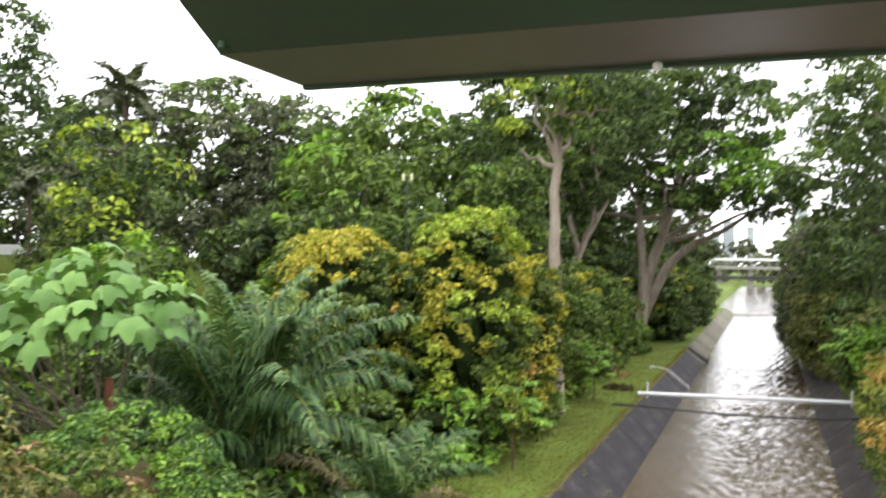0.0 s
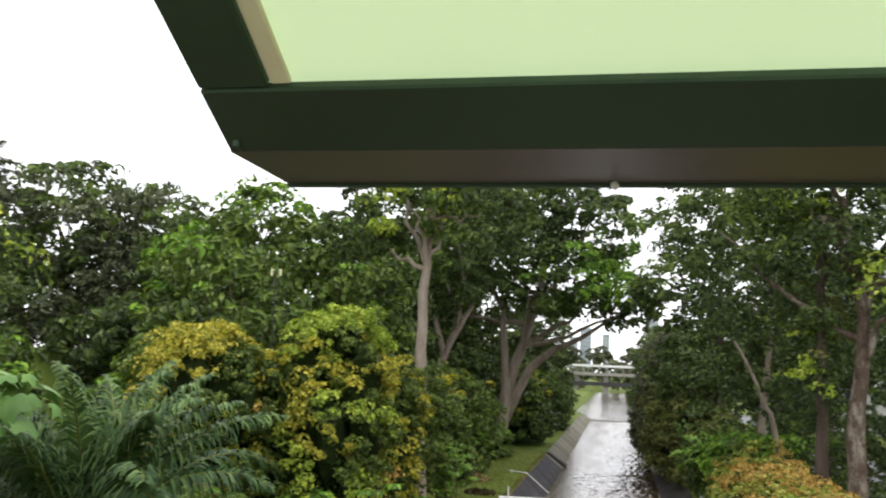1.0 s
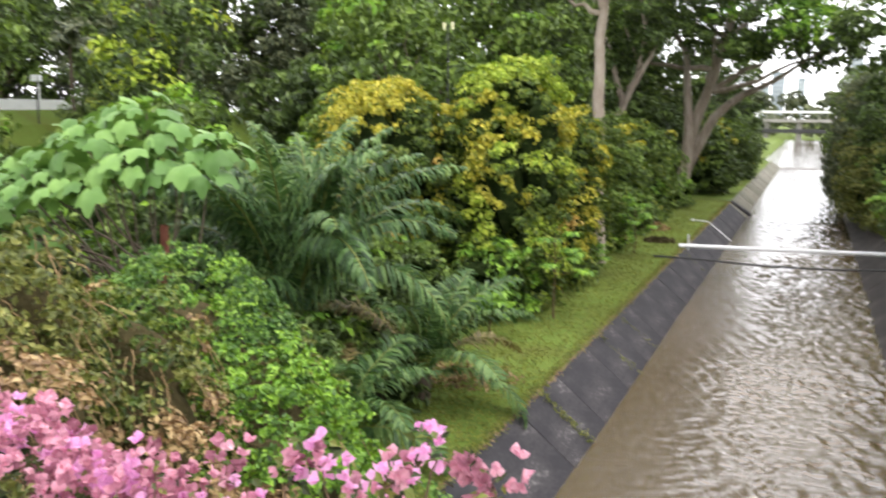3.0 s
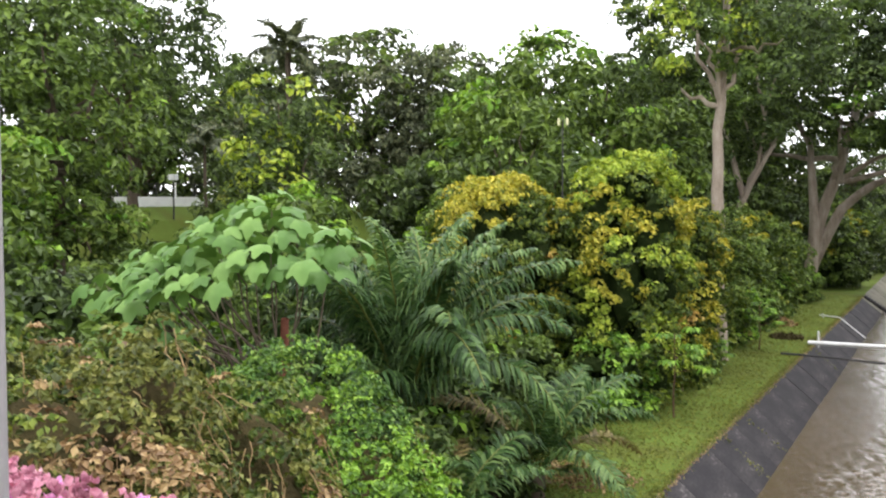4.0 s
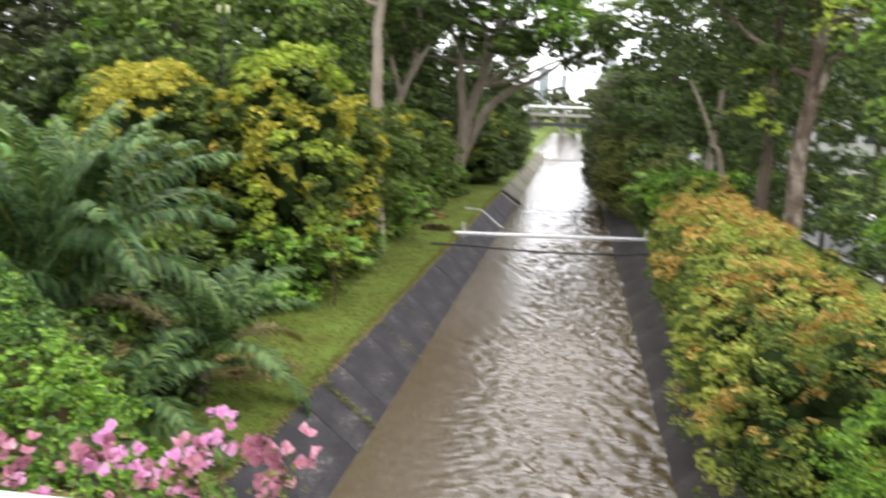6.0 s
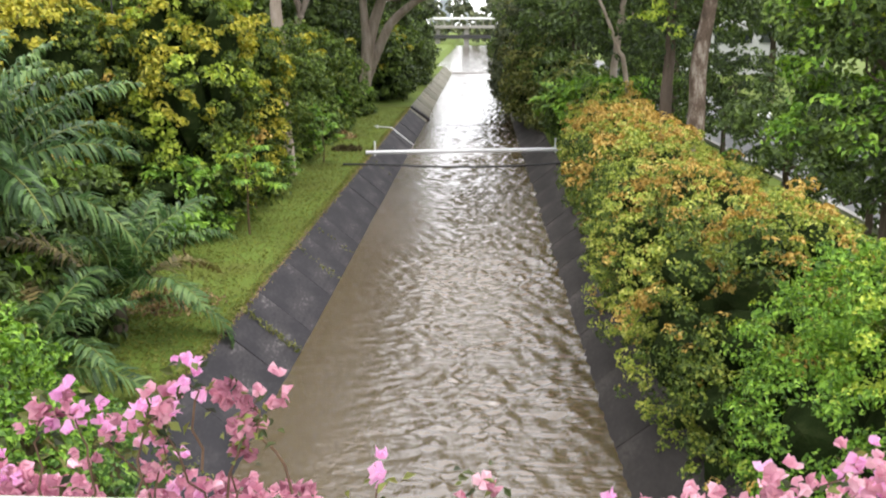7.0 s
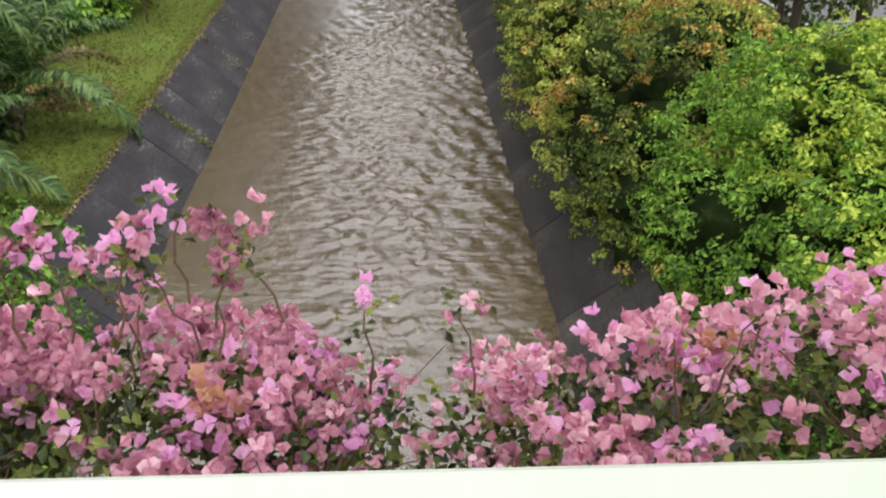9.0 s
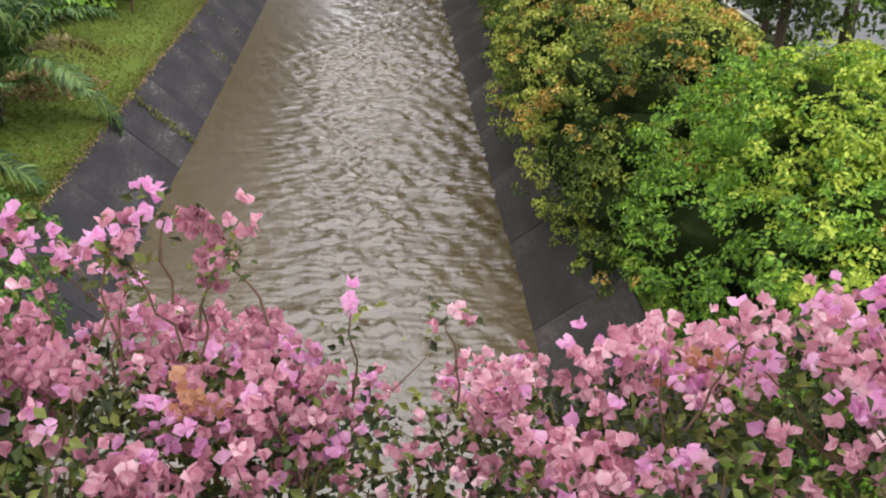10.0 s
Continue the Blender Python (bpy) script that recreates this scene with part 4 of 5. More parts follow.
tree(6.6, 45.0, [(0.6, 0, 6.8, 2.2, 2.4, 1.9), (2.4, 1, 9.2, 2.4, 2.4, 2.0), (-0.4, 1, 10.4, 2.2, 2.2, 1.8), (1, 0, 13.6, 3, 3, 2.2)], 404, "dark tree with a pale leaning limb", r0=0.24, per=1.2, leaves=30, rc=0.75, size=0.28,
     mats=(M_LEAF_DARK, M_LEAF_MID, M_LEAF_LIME), choose=flush(0.6, 64, 0.45, 0.7), bark=M_BARK, extra=(taper(bent((1.2, -1.6, 0.2), (0.2, -2.4, 5.2), 5, 0.2), 0.15, 0.11) + taper(bent((0.0, -2.5, 5.4), (-1.4, -2.6, 8.4), 5, 0.2), 0.1, 0.05),))
for i, (x, y, h, r) in enumerate([(10.6, 30, 5.2, 2.4), (11.4, 41, 6.0, 2.6), (10.8, 50, 6.5, 2.8), (11.5, 25.5, 4.6, 2.0), (11.0, 58, 7.0, 3.0), (12.2, 70, 7.5, 3.2)]):
    tree(x, y, crown(480 + i, h, r, 0.6, 8), 480 + i, "bushy small tree between hedge and road", r0=0.14, per=1.2, leaves=38, rc=0.6, size=0.22, mats=(M_LEAF_DARK, M_LEAF_MID, M_LEAF_FRESH), choose=flush(0.6, 90 + i, 0.6, 0.7))
tree(9.6, 20.4, [(-1.2, 0, 4.2, 1.3, 1.4, 1.1), (-0.6, 0.8, 5.8, 1.4, 1.4, 1.2), (0.8, 0, 3.6, 1.3, 1.4, 1.2), (1.4, 0.2, 5.4, 1.5, 1.6, 1.3), (-1.6, 0.4, 7.2, 1.2, 1.3, 1.1), (0.4, 0.4, 7.6, 1.6, 1.6, 1.3)], 407,
     "dense green tree standing over the hedge", r0=0.16, per=2.2, leaves=46, rc=0.5, size=0.16, mats=(M_LEAF_DARK, M_LEAF_MID, M_LEAF_FRESH), choose=flush(0.7, 67, 0.5, 0.6))
tree(9.8, 15.6, [(-0.6, 0, 4.4, 1.1, 1.2, 1.0), (0.5, 0.4, 5.2, 1.3, 1.3, 1.1), (0.9, -0.4, 3.6, 1.2, 1.2, 1.0), (0.2, 0.2, 6.6, 1.3, 1.3, 1.1), (1.2, 0, 7.6, 1.5, 1.5, 1.2)], 408,
     "fresh green young tree beside the hedge", r0=0.11, per=2.6, leaves=46, rc=0.42, size=0.14, mats=(M_LEAF_MID, M_LEAF_FRESH, M_LEAF_LIME), choose=flush(0.8, 68, 0.4, 0.8))
tree(-36.5, 22.5, crown(490, 18.5, 5.0, 3.5, 13), 490, "tall leafy tree at the edge of the wood", r0=0.4, per=0.85, leaves=46, rc=0.95, size=0.3, mats=(M_LEAF_DARK, M_LEAF_MID, M_LEAF_FRESH), choose=flush(0.4, 69, 0.5, 0.8))
tree(12.0, 21.5, [(-2.6, 0, 4.4, 1.5, 1.6, 1.2), (-2.4, 0.6, 6.8, 1.8, 1.8, 1.5), (0, 0, 6.2, 2.0, 2.2, 1.8), (-1.4, 0, 9.4, 2.2, 2.2, 1.8), (1.6, 0, 8.6, 2.4, 2.4, 2.0), (-3.6, 1.2, 8.6, 1.2, 1.3, 1.1)], 405,
     "leafy green tree hanging over the hedge by the road", r0=0.2, per=3.2, leaves=28, rc=0.5, size=0.2, mats=(M_LEAF_MID, M_LEAF_FRESH, M_LEAF_LIME), choose=flush(0.8, 65, 0.35, 0.7))
tree(12.4, 15.0, [(-2.2, 0, 4.6, 1.4, 1.5, 1.2), (-0.6, 0.4, 5.8, 1.7, 1.7, 1.4), (0.6, 0, 4.2, 1.6, 1.6, 1.4), (-1.0, 0, 8.0, 2.0, 2.0, 1.6)], 406,
     "fresh green small tree beside the road", r0=0.14, per=3.6, leaves=28, rc=0.42, size=0.17, mats=(M_LEAF_MID, M_LEAF_FRESH, M_LEAF_LIME), choose=flush(0.8, 66, 0.2, 0.8))
for i, (x, y, h, r, zc) in enumerate([(13.5, 62, 15, 5, 5), (22, 48, 14, 5, 5), (11, 95, 14, 5, 3), (26, 80, 15, 6, 4), (19, 118, 14, 6, 3), (30, 62, 14, 5, 4), (7.5, 122, 11, 4.4, 1.5), (28, 34, 13, 5, 4.5)]):
    tree(x, y, crown(430 + i, h, r, zc, 9), 430 + i, "tree along the road behind the hedge", r0=0.34, per=0.6, leaves=28, rc=1.15, size=0.46, mats=(M_LEAF_DARK, M_LEAF_MID, M_LEAF_LIME), choose=flush(0.5, 70 + i, 0.7, 0.95))
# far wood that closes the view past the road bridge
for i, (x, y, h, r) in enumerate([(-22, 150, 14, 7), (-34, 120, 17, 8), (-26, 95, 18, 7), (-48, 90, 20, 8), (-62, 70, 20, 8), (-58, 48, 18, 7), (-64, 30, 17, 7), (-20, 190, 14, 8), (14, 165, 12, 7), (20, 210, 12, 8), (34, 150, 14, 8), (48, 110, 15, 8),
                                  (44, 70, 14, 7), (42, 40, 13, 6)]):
    tree(x, y, crown(460 + i, h, r, 1.5, 9), 460 + i, "far tree of the surrounding wood", r0=0.4, per=0.2, leaves=24, rc=1.8, size=0.8, mats=(M_LEAF_HAZED, M_LEAF_MID, M_LEAF_LIME), choose=flush(0.4, 80 + i, 0.8, 0.95))


def far_wood():
    """Low green belt beyond the road bridge, too far to tell trees apart."""
    rng = np.random.default_rng(9)
    lumps = []
    for i in range(46):
        x = -150 + 7 * i + rng.uniform(-3, 3)
        lumps.append((x, 345 + rng.uniform(-15, 40), 6, 7, 7, rng.uniform(5, 9.5)))
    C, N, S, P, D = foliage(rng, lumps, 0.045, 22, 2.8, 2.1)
    ob = part("far_trees", leaf_mesh("far_trees", rng, C, N, S, 0.6), M_LEAF_HAZED, kind="stuff")
    tagged(ob, "belt of distant green trees past the road bridge", "trees")


far_wood()


# ---- palms and large-leaved plants ----
def frond_arrays(rng, length, rise, side_len, n=46, droop=0.5, width=0.045, arc=1.5):
    """One feather leaf in its own space: it starts at the origin, goes along +x, rises and bends over."""
    t = np.linspace(0, 1, 16)
    ang = rise - arc * t ** 1.5
    ds = length / 15
    X = np.concatenate([[0], np.cumsum(np.cos(ang[:-1]) * ds)])
    Z = np.concatenate([[0], np.cumsum(np.sin(ang[:-1]) * ds)])
    mid = np.stack([X, np.zeros(16), Z], 1)
    u = np.repeat(np.linspace(0.16, 0.99, n), 2)
    side = np.tile([1.0, -1.0], n)
    m = len(u)
    base = np.stack([np.interp(u, t, mid[:, i]) for i in range(3)], 1)
    a = np.interp(u, t, ang)
    fwd = np.stack([np.cos(a), np.zeros(m), np.sin(a)], 1)
    nor = np.stack([-np.sin(a), np.zeros(m), np.cos(a)], 1)
    lat = np.stack([np.zeros(m), side, np.zeros(m)], 1)
    L = side_len * np.sin(np.pi * (0.12 + 0.86 * u)) ** 0.6 * rng.uniform(0.8, 1.1, m)
    d0 = unit(lat * 0.8 + fwd * 0.55 + nor * (0.25 + 0.25 * rng.normal(size=m))[:, None])
    down = np.array([0, 0, -1.0])
    d1 = unit(d0 + down * (droop * rng.uniform(0.6, 1.4, m))[:, None])
    d2 = unit(d1 + down * (droop * 1.6 * rng.uniform(0.6, 1.4, m))[:, None])
    p0, p1 = base, base + d0 * (L * 0.36)[:, None]
    p2 = p1 + d1 * (L * 0.36)[:, None]
    p3 = p2 + d2 * (L * 0.30)[:, None]
    w = unit(np.cross(d0, nor + 0.01)) * width
    V = np.stack([p0 - w * 0.5, p0 + w * 0.5, p1 - w, p1 + w, p2 - w * 0.8, p2 + w * 0.8, p3 - w * 0.1, p3 + w * 0.1], 1).reshape(-1, 3)
    k = np.arange(m)[:, None] * 8
    F = np.concatenate([k + np.array([0, 1, 3, 2]), k + np.array([2, 3, 5, 4]), k + np.array([4, 5, 7, 6])])
    return V, F, mid


def palm(x, y, z0, trunk_h, n, length, seed, label, side_len=0.6, r0=0.3, leaflets=46, mats=(M_PALM, M_PALM_DRY), dry=0.0, droop=0.5, width=0.045, rise=(0.1, 1.45), arc=1.5, kinds=6, lean=0.7, fan=0.3):
    rng = np.random.default_rng(seed)
    p = thing("palm_tree", label, "palm", at=(x, y, z0))
    part("trunk", tubes("trunk", [list(zip(bent((0, 0, -0.1), (0, 0, trunk_h), 8, 0, rng, r0 * 0.1), np.linspace(r0 * 1.2, r0 * 0.85, 8)))], 12, 0.08, rng), M_BARK_DARK, p)
    shapes = []
    for k in range(kinds):
        e = rise[0] + (rise[1] - rise[0]) * k / (kinds - 1)
        ln = length * rng.uniform(0.88, 1.08)
        V, F, mid = frond_arrays(rng, ln, e, side_len, leaflets, droop, width, arc * rng.uniform(0.85, 1.1) * (1.08 - fan * k / kinds))
        shapes.append((mesh_arrays("frond", V, F), tubes("midrib", [list(zip(mid, np.linspace(0.035, 0.008, 16) * length / 4))], 5)))
    for i in range(n):
        k = min(kinds - 1, int(kinds * ((i + 0.5) / n) ** lean))
        fr, rib = shapes[k]
        az = i * 2.39996 + rng.uniform(-0.2, 0.2)
        m = Matrix.Translation((0, 0, trunk_h)) @ Matrix.Rotation(az, 4, "Z") @ Matrix.Rotation(rng.uniform(-0.25, 0.25), 4, "X") @ Matrix.Rotation(rng.uniform(-0.12, 0.12), 4, "Y")
        if rng.random() < dry:
            d = fr.copy()
            d.materials.clear()
            f = part("frond", d, mats[1], p, "dried yellow-brown frond", at=m)
        else:
            f = part("frond", fr, mats[0], p, at=m)
        part("midrib", rib, M_LEAF_OLIVE, f)
    return p


palm(-10.5, 16.6, 0, 1.7, 36, 5.7, 501, "large dark green palm with drooping feathery fronds", 0.85, 0.42, 72, dry=0.0, droop=0.9, width=0.034, rise=(0.95, 1.54), arc=2.3, kinds=10, lean=0.5, fan=0.68)
palm(-8.1, 18.3, 0, 0.6, 20, 3.4, 502, "low palm with arching fronds over the bank", 0.62, 0.2, 50, dry=0.06, rise=(0.25, 1.3), arc=1.55, width=0.032)
palm(-8.2, 14.4, 0, 0.5, 12, 2.9, 507, "low palm with half-dried fronds beside the canal bank", 0.6, 0.18, 46, dry=0.08, rise=(0.3, 1.3), arc=1.6, width=0.03, kinds=5)
palm(5.3, 49.0, 0, 2.0, 14, 2.8, 503, "green palm among the canal bushes", 0.7, 0.2, 30, width=0.07, mats=(M_LEAF_FRESH, M_PALM_DRY))
palm(-33.8, 33.1, 0, 9.9, 10, 1.5, 504, "slender young palm before the raised ground", 0.55, 0.09, 22, width=0.09, mats=(M_LEAF_HAZED, M_PALM_DRY), droop=0.9, kinds=4)
palm(-45.4, 53.3, 6.6, 12.2, 16, 3.6, 506, "tall palm rising above the wood", 0.8, 0.25, 30, width=0.1, mats=(M_LEAF_HAZED, M_PALM_DRY), rise=(0.0, 1.2))


def lobed_leaf(seed, curl):
    """A broad three-lobed leaf, one metre wide, hanging from its stalk at the origin and pointing along +x."""
    rng = np.random.default_rng(seed)
    th = np.linspace(-np.pi, np.pi, 29)[:-1]
    r = 0.36 + 0.24 * np.exp(-(th / 0.42) ** 2) + 0.20 * np.exp(-((np.abs(th) - 1.2) / 0.3) ** 2) - 0.24 * np.exp(-((np.abs(th) - np.pi) / 0.3) ** 2)
    r *= 1 + 0.03 * rng.normal(size=len(th))
    ring = np.stack([r * np.cos(th) + 0.34, r * np.sin(th), np.zeros(28)], 1)
    inner = np.stack([0.5 * r * np.cos(th) + 0.34, 0.5 * r * np.sin(th), np.zeros(28)], 1)
    V = np.vstack([[[0.34, 0, 0]], inner, ring])
    d2 = (V[:, 0] - 0.34) ** 2 + V[:, 1] ** 2
    V[:, 2] = -curl * d2 + 0.06 * np.abs(V[:, 1]) + 0.02 * np.sin(9 * V[:, 0] + seed) * np.abs(V[:, 1])
    F = []
    for i in range(28):
        j = (i + 1) % 28
        F.append((0, 1 + i, 1 + j, 0))
        F.append((1 + i, 29 + i, 29 + j, 1 + j))
    bm = bmesh.new()
    vs = [bm.verts.new(v) for v in V]
    for f in F:
        bm.faces.new([vs[i] for i in dict.fromkeys(f)]).smooth = True
    me = bpy.data.meshes.new("leaf")
    bm.to_mesh(me)
    bm.free()
    me.materials.append(M_LEAF_BIG)
    return me


def broadleaf_tree():
    rng = np.random.default_rng(61)
    t = thing("broadleaf_tree", "small tree with very large pale green lobed leaves", "tree", at=(-10.1, 11.7, 0))
    kinds = [lobed_leaf(i, c) for i, c in enumerate((0.5, 0.7, 0.9, 1.1, 0.4, 0.8))]
    part("trunk", tubes("trunk", [taper(bent((0, 0, -0.1), (0.1, 0.1, 4.8), 8, 0, rng, 0.08), 0.13, 0.07)], 10, 0.05, rng), M_RED_STEM, t)
    tips = [(-0.9, 0.3, 6.75), (0.0, -0.1, 6.7), (-1.8, 0.3, 6.4), (0.6, -0.1, 6.45), (1.3, 0.1, 6.2), (-2.5, 0.3, 6.1), (-0.5, -0.7, 6.3), (0.5, -0.7, 6.1), (1.1, -0.5, 5.9), (-1.3, -0.5, 6.0), (-3.3, 0.3, 5.8),
            (-3.9, 0.3, 5.5), (-2.7, -0.3, 5.6), (-0.2, -0.9, 5.8), (-4.5, 0.3, 4.9), (-3.5, -0.3, 5.0), (-2.5, -0.7, 5.2), (-2.1, -0.9, 4.7), (-4.1, -0.3, 5.2), (-1.6, -0.9, 5.5), (-2.9, -0.9, 4.7), (-0.9, -1.1, 5.6)]
    for i, tip in enumerate(tips):
        part("branch", tubes("branch", [taper(bent((0.15 * tip[0], 0.05, 1.6 + 0.12 * i), tip, 7, 0.1, rng, 0.05), 0.026, 0.01)], 6), M_BARK_DARK, t)
        for j in range(13):
            a = j * 2.4 + rng.uniform(-0.4, 0.4)
            d = 0.08 + 0.46 * math.sqrt(j / 13)
            pos = np.array(tip) + np.array([d * math.cos(a), d * math.sin(a), 0.30 - 0.75 * d + rng.uniform(-0.14, 0.14)])
            pitch = 0.15 + 1.0 * d + rng.uniform(-0.25, 0.4)
            s = rng.uniform(0.36, 0.62) * (0.75 + 0.45 * d)
            m = Matrix.Translation(pos) @ Matrix.Rotation(a, 4, "Z") @ Matrix.Rotation(pitch, 4, "Y") @ Matrix.Rotation(rng.uniform(-0.35, 0.35), 4, "X") @ Matrix.Diagonal((s, s, s, 1))
            part("leaf", kinds[rng.integers(0, 6)], None, t, at=m)
    return t


broadleaf_tree()


# ---- creeper-covered mounds by the bridge ----
def mound(name, label, lumps, seed, mats, level, level2, per=15, leaves=34, rc=0.18, size=0.072, strands=0, k=1.6):
    rng = np.random.default_rng(seed)
    t = thing(name, label, "creepers")
    data = foliage(rng, lumps, per, leaves, rc, size, fuzz=0.07, inner=0.3, low_cut=0.1)
    split_foliage(t, rng, data, mats, flush(k, seed, level, level2, top=0.25), 0.62, ("foliage", "pale_foliage", "dry_foliage"))
    L = np.array(lumps)
    # Added cores close the mounds; their dark brown paints shade behind the leaves.
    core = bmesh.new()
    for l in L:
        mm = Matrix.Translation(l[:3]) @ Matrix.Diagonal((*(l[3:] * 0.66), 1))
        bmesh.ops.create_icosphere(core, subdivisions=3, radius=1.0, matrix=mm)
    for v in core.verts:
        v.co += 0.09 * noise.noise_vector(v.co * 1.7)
    part("dark_core", core, M_CORE_LITTER, t, "dark filler core that shades the gaps in the creepers", kind="stuff")
    paths = []
    for i in range(strands):
        l = L[rng.integers(0, len(L))]
        d = unit(rng.normal(size=3) * np.array([1, 1, 0.3]) + np.array([0.5, -0.6, 0.5]))
        a = l[:3] + d * l[3:] * 1.03
        b = a + np.array([d[0] * 0.35, d[1] * 0.35, -rng.uniform(0.25, 1.0)])
        paths.append(taper(bent(a, b, 5, 0.12, rng, 0.03), 0.007, 0.004))
    if paths:
        part("hanging_vine", tubes("hanging_vine", paths, 4), M_DRYVINE, t, kind="stuff")
    return t


# Dark brown: painted shade on the mound cores, own colour on cut branches.
M_CORE_LITTER = mottled("core_shade_and_old_stems", [(0.2, (0.03, 0.03, 0.012)), (0.8, (0.11, 0.085, 0.04))], 9, 60, 0.95, 0.1, 0.9, 0.05)
M_DRYVINE = mottled("dry_vine", [(0.2, (0.22, 0.14, 0.07)), (0.8, (0.42, 0.30, 0.16))], 5, 40, 0.9, 0.1, 0.3, 0.003)
mound("creeper_mound", "mound of olive and dry brown creepers", [(-7.0, 4.8, 4.15, 1.4, 1.1, 1.4), (-6.7, 6.0, 4.3, 0.7, 0.7, 1.3), (-7.6, 6.2, 3.85, 1.4, 1.2, 1.3), (-6.2, 4.6, 3.3, 0.9, 0.9, 1.3), (-6.1, 5.6, 3.6, 0.6, 0.6, 1.2),
                                                                (-7.2, 5.2, 2.2, 2.0, 1.7, 2.0), (-8.8, 4.2, 4.0, 1.3, 1.1, 1.3)],
      71, (M_LEAF_OLIVE, M_LEAF_HEDGE, M_LEAF_DRY), 0.25, 0.3, strands=260)
mound("creeper_mound", "low mound of dry brown vines and dead leaves", [(-5.6, 4.7, 3.5, 0.8, 0.8, 1.35), (-5.2, 4.5, 2.9, 0.9, 0.8, 1.25), (-5.2, 5.8, 2.7, 0.9, 0.9, 1.3), (-4.6, 6.4, 2.0, 0.9, 1.0, 1.2), (-5.0, 5.6, 1.4, 1.5, 1.5, 1.4)],
      72, (M_LEAF_OLIVE, M_LEAF_DRY, M_LEAF_DRY), -0.25, 0.0, strands=320)
mound("creeper_mound", "rounded mound of olive creepers", [(-6.35, 7.0, 3.85, 0.75, 0.75, 1.05), (-6.0, 6.8, 3.2, 0.8, 0.8, 1.2), (-6.3, 7.0, 2.0, 1.2, 1.2, 1.9)], 73, (M_LEAF_HEDGE, M_LEAF_OLIVE, M_LEAF_DRY), 0.25, 0.35, strands=80)
mound("creeper_mound", "slope of bright green ivy-like creepers", [(-7.6, 9.3, 3.1, 1.4, 1.4, 1.7), (-6.6, 9.2, 2.7, 1.1, 1.1, 1.5), (-5.8, 8.6, 2.5, 1.1, 1.1, 1.4), (-5.1, 7.9, 2.4, 0.9, 1.0, 1.3), (-5.0, 9.1, 1.3, 1.2, 1.3, 1.2), (-6.4, 8.8, 1.2, 2.0, 1.8, 1.4),
                                                                (-4.5, 7.3, 1.9, 0.8, 1.1, 1.3), (-4.5, 7.4, 0.7, 0.9, 1.5, 1.0)], 74, (M_LEAF_IVY, M_LEAF_FRESH, M_LEAF_OLIVE), 0.4, 0.5, per=20, leaves=32, rc=0.16, strands=60)
# The first two dark bushes are added in place of the palm's shade.
for i, (x, y, rx, ry, h, m) in enumerate([(-9.4, 15.9, 1.1, 0.9, 2.3, M_LEAF_DARK), (-8.9, 17.6, 1.0, 1.0, 1.9, M_LEAF_DARK), (-12.8, 16.8, 1.6, 1.5, 3.2, M_LEAF_DARK), (-9.6, 14.4, 1.4, 1.2, 2.4, M_LEAF_DARK), (-12.4, 13.0, 2.0, 2.0, 3.6, M_LEAF_DARK), (-13.5, 10.4, 2.2, 2.2, 4.6, M_LEAF_DARK), (-14.6, 8.0, 2.2, 2.4, 5.4, M_LEAF_MID), (-16.2, 12.0, 2.4, 2.4, 5.2, M_LEAF_DARK),
                                          (-15.5, 20.5, 2.2, 2.4, 4.4, M_LEAF_DARK), (-12.9, 22.6, 2.0, 1.8, 3.4, M_LEAF_DARK), (-18.5, 16.0, 2.6, 2.6, 5.0, M_LEAF_MID), (-19.5, 10.5, 2.4, 2.4, 8.6, M_LEAF_MID), (-21, 20, 2.6, 2.6, 4.6, M_LEAF_DARK)]):
    shrub(x, y, rx, ry, h, 520 + i, "green bush filling the shaded undergrowth", 2.2, 19, 0.45, 0.22, (m, M_LEAF_MID, M_LEAF_FRESH), 0.75, 0.5, group="undergrowth", bumps=5)
for i, (x, y, rx, ry, h) in enumerate([(-11.6, 25.2, 1.4, 1.1, 2.6), (-9.4, 27.0, 1.2, 1.2, 2.4), (-8.9, 33.4, 0.9, 1.4, 2.6), (-9.1, 44, 0.9, 1.8, 2.8), (-9.3, 50, 0.9, 2.0, 2.6), (-9.4, 56.5, 0.9, 2.2, 2.6), (-9.0, 66, 1.0, 2.0, 2.2)]):
    shrub(x, y, rx, ry, h, 540 + i, "low leafy bush at the foot of the hedge", 3.6, 22, 0.34, 0.2, (M_LEAF_MID, M_LEAF_FRESH, M_LEAF_OLIVE), 0.3, 0.8, group="hedge foot bushes", bumps=5)


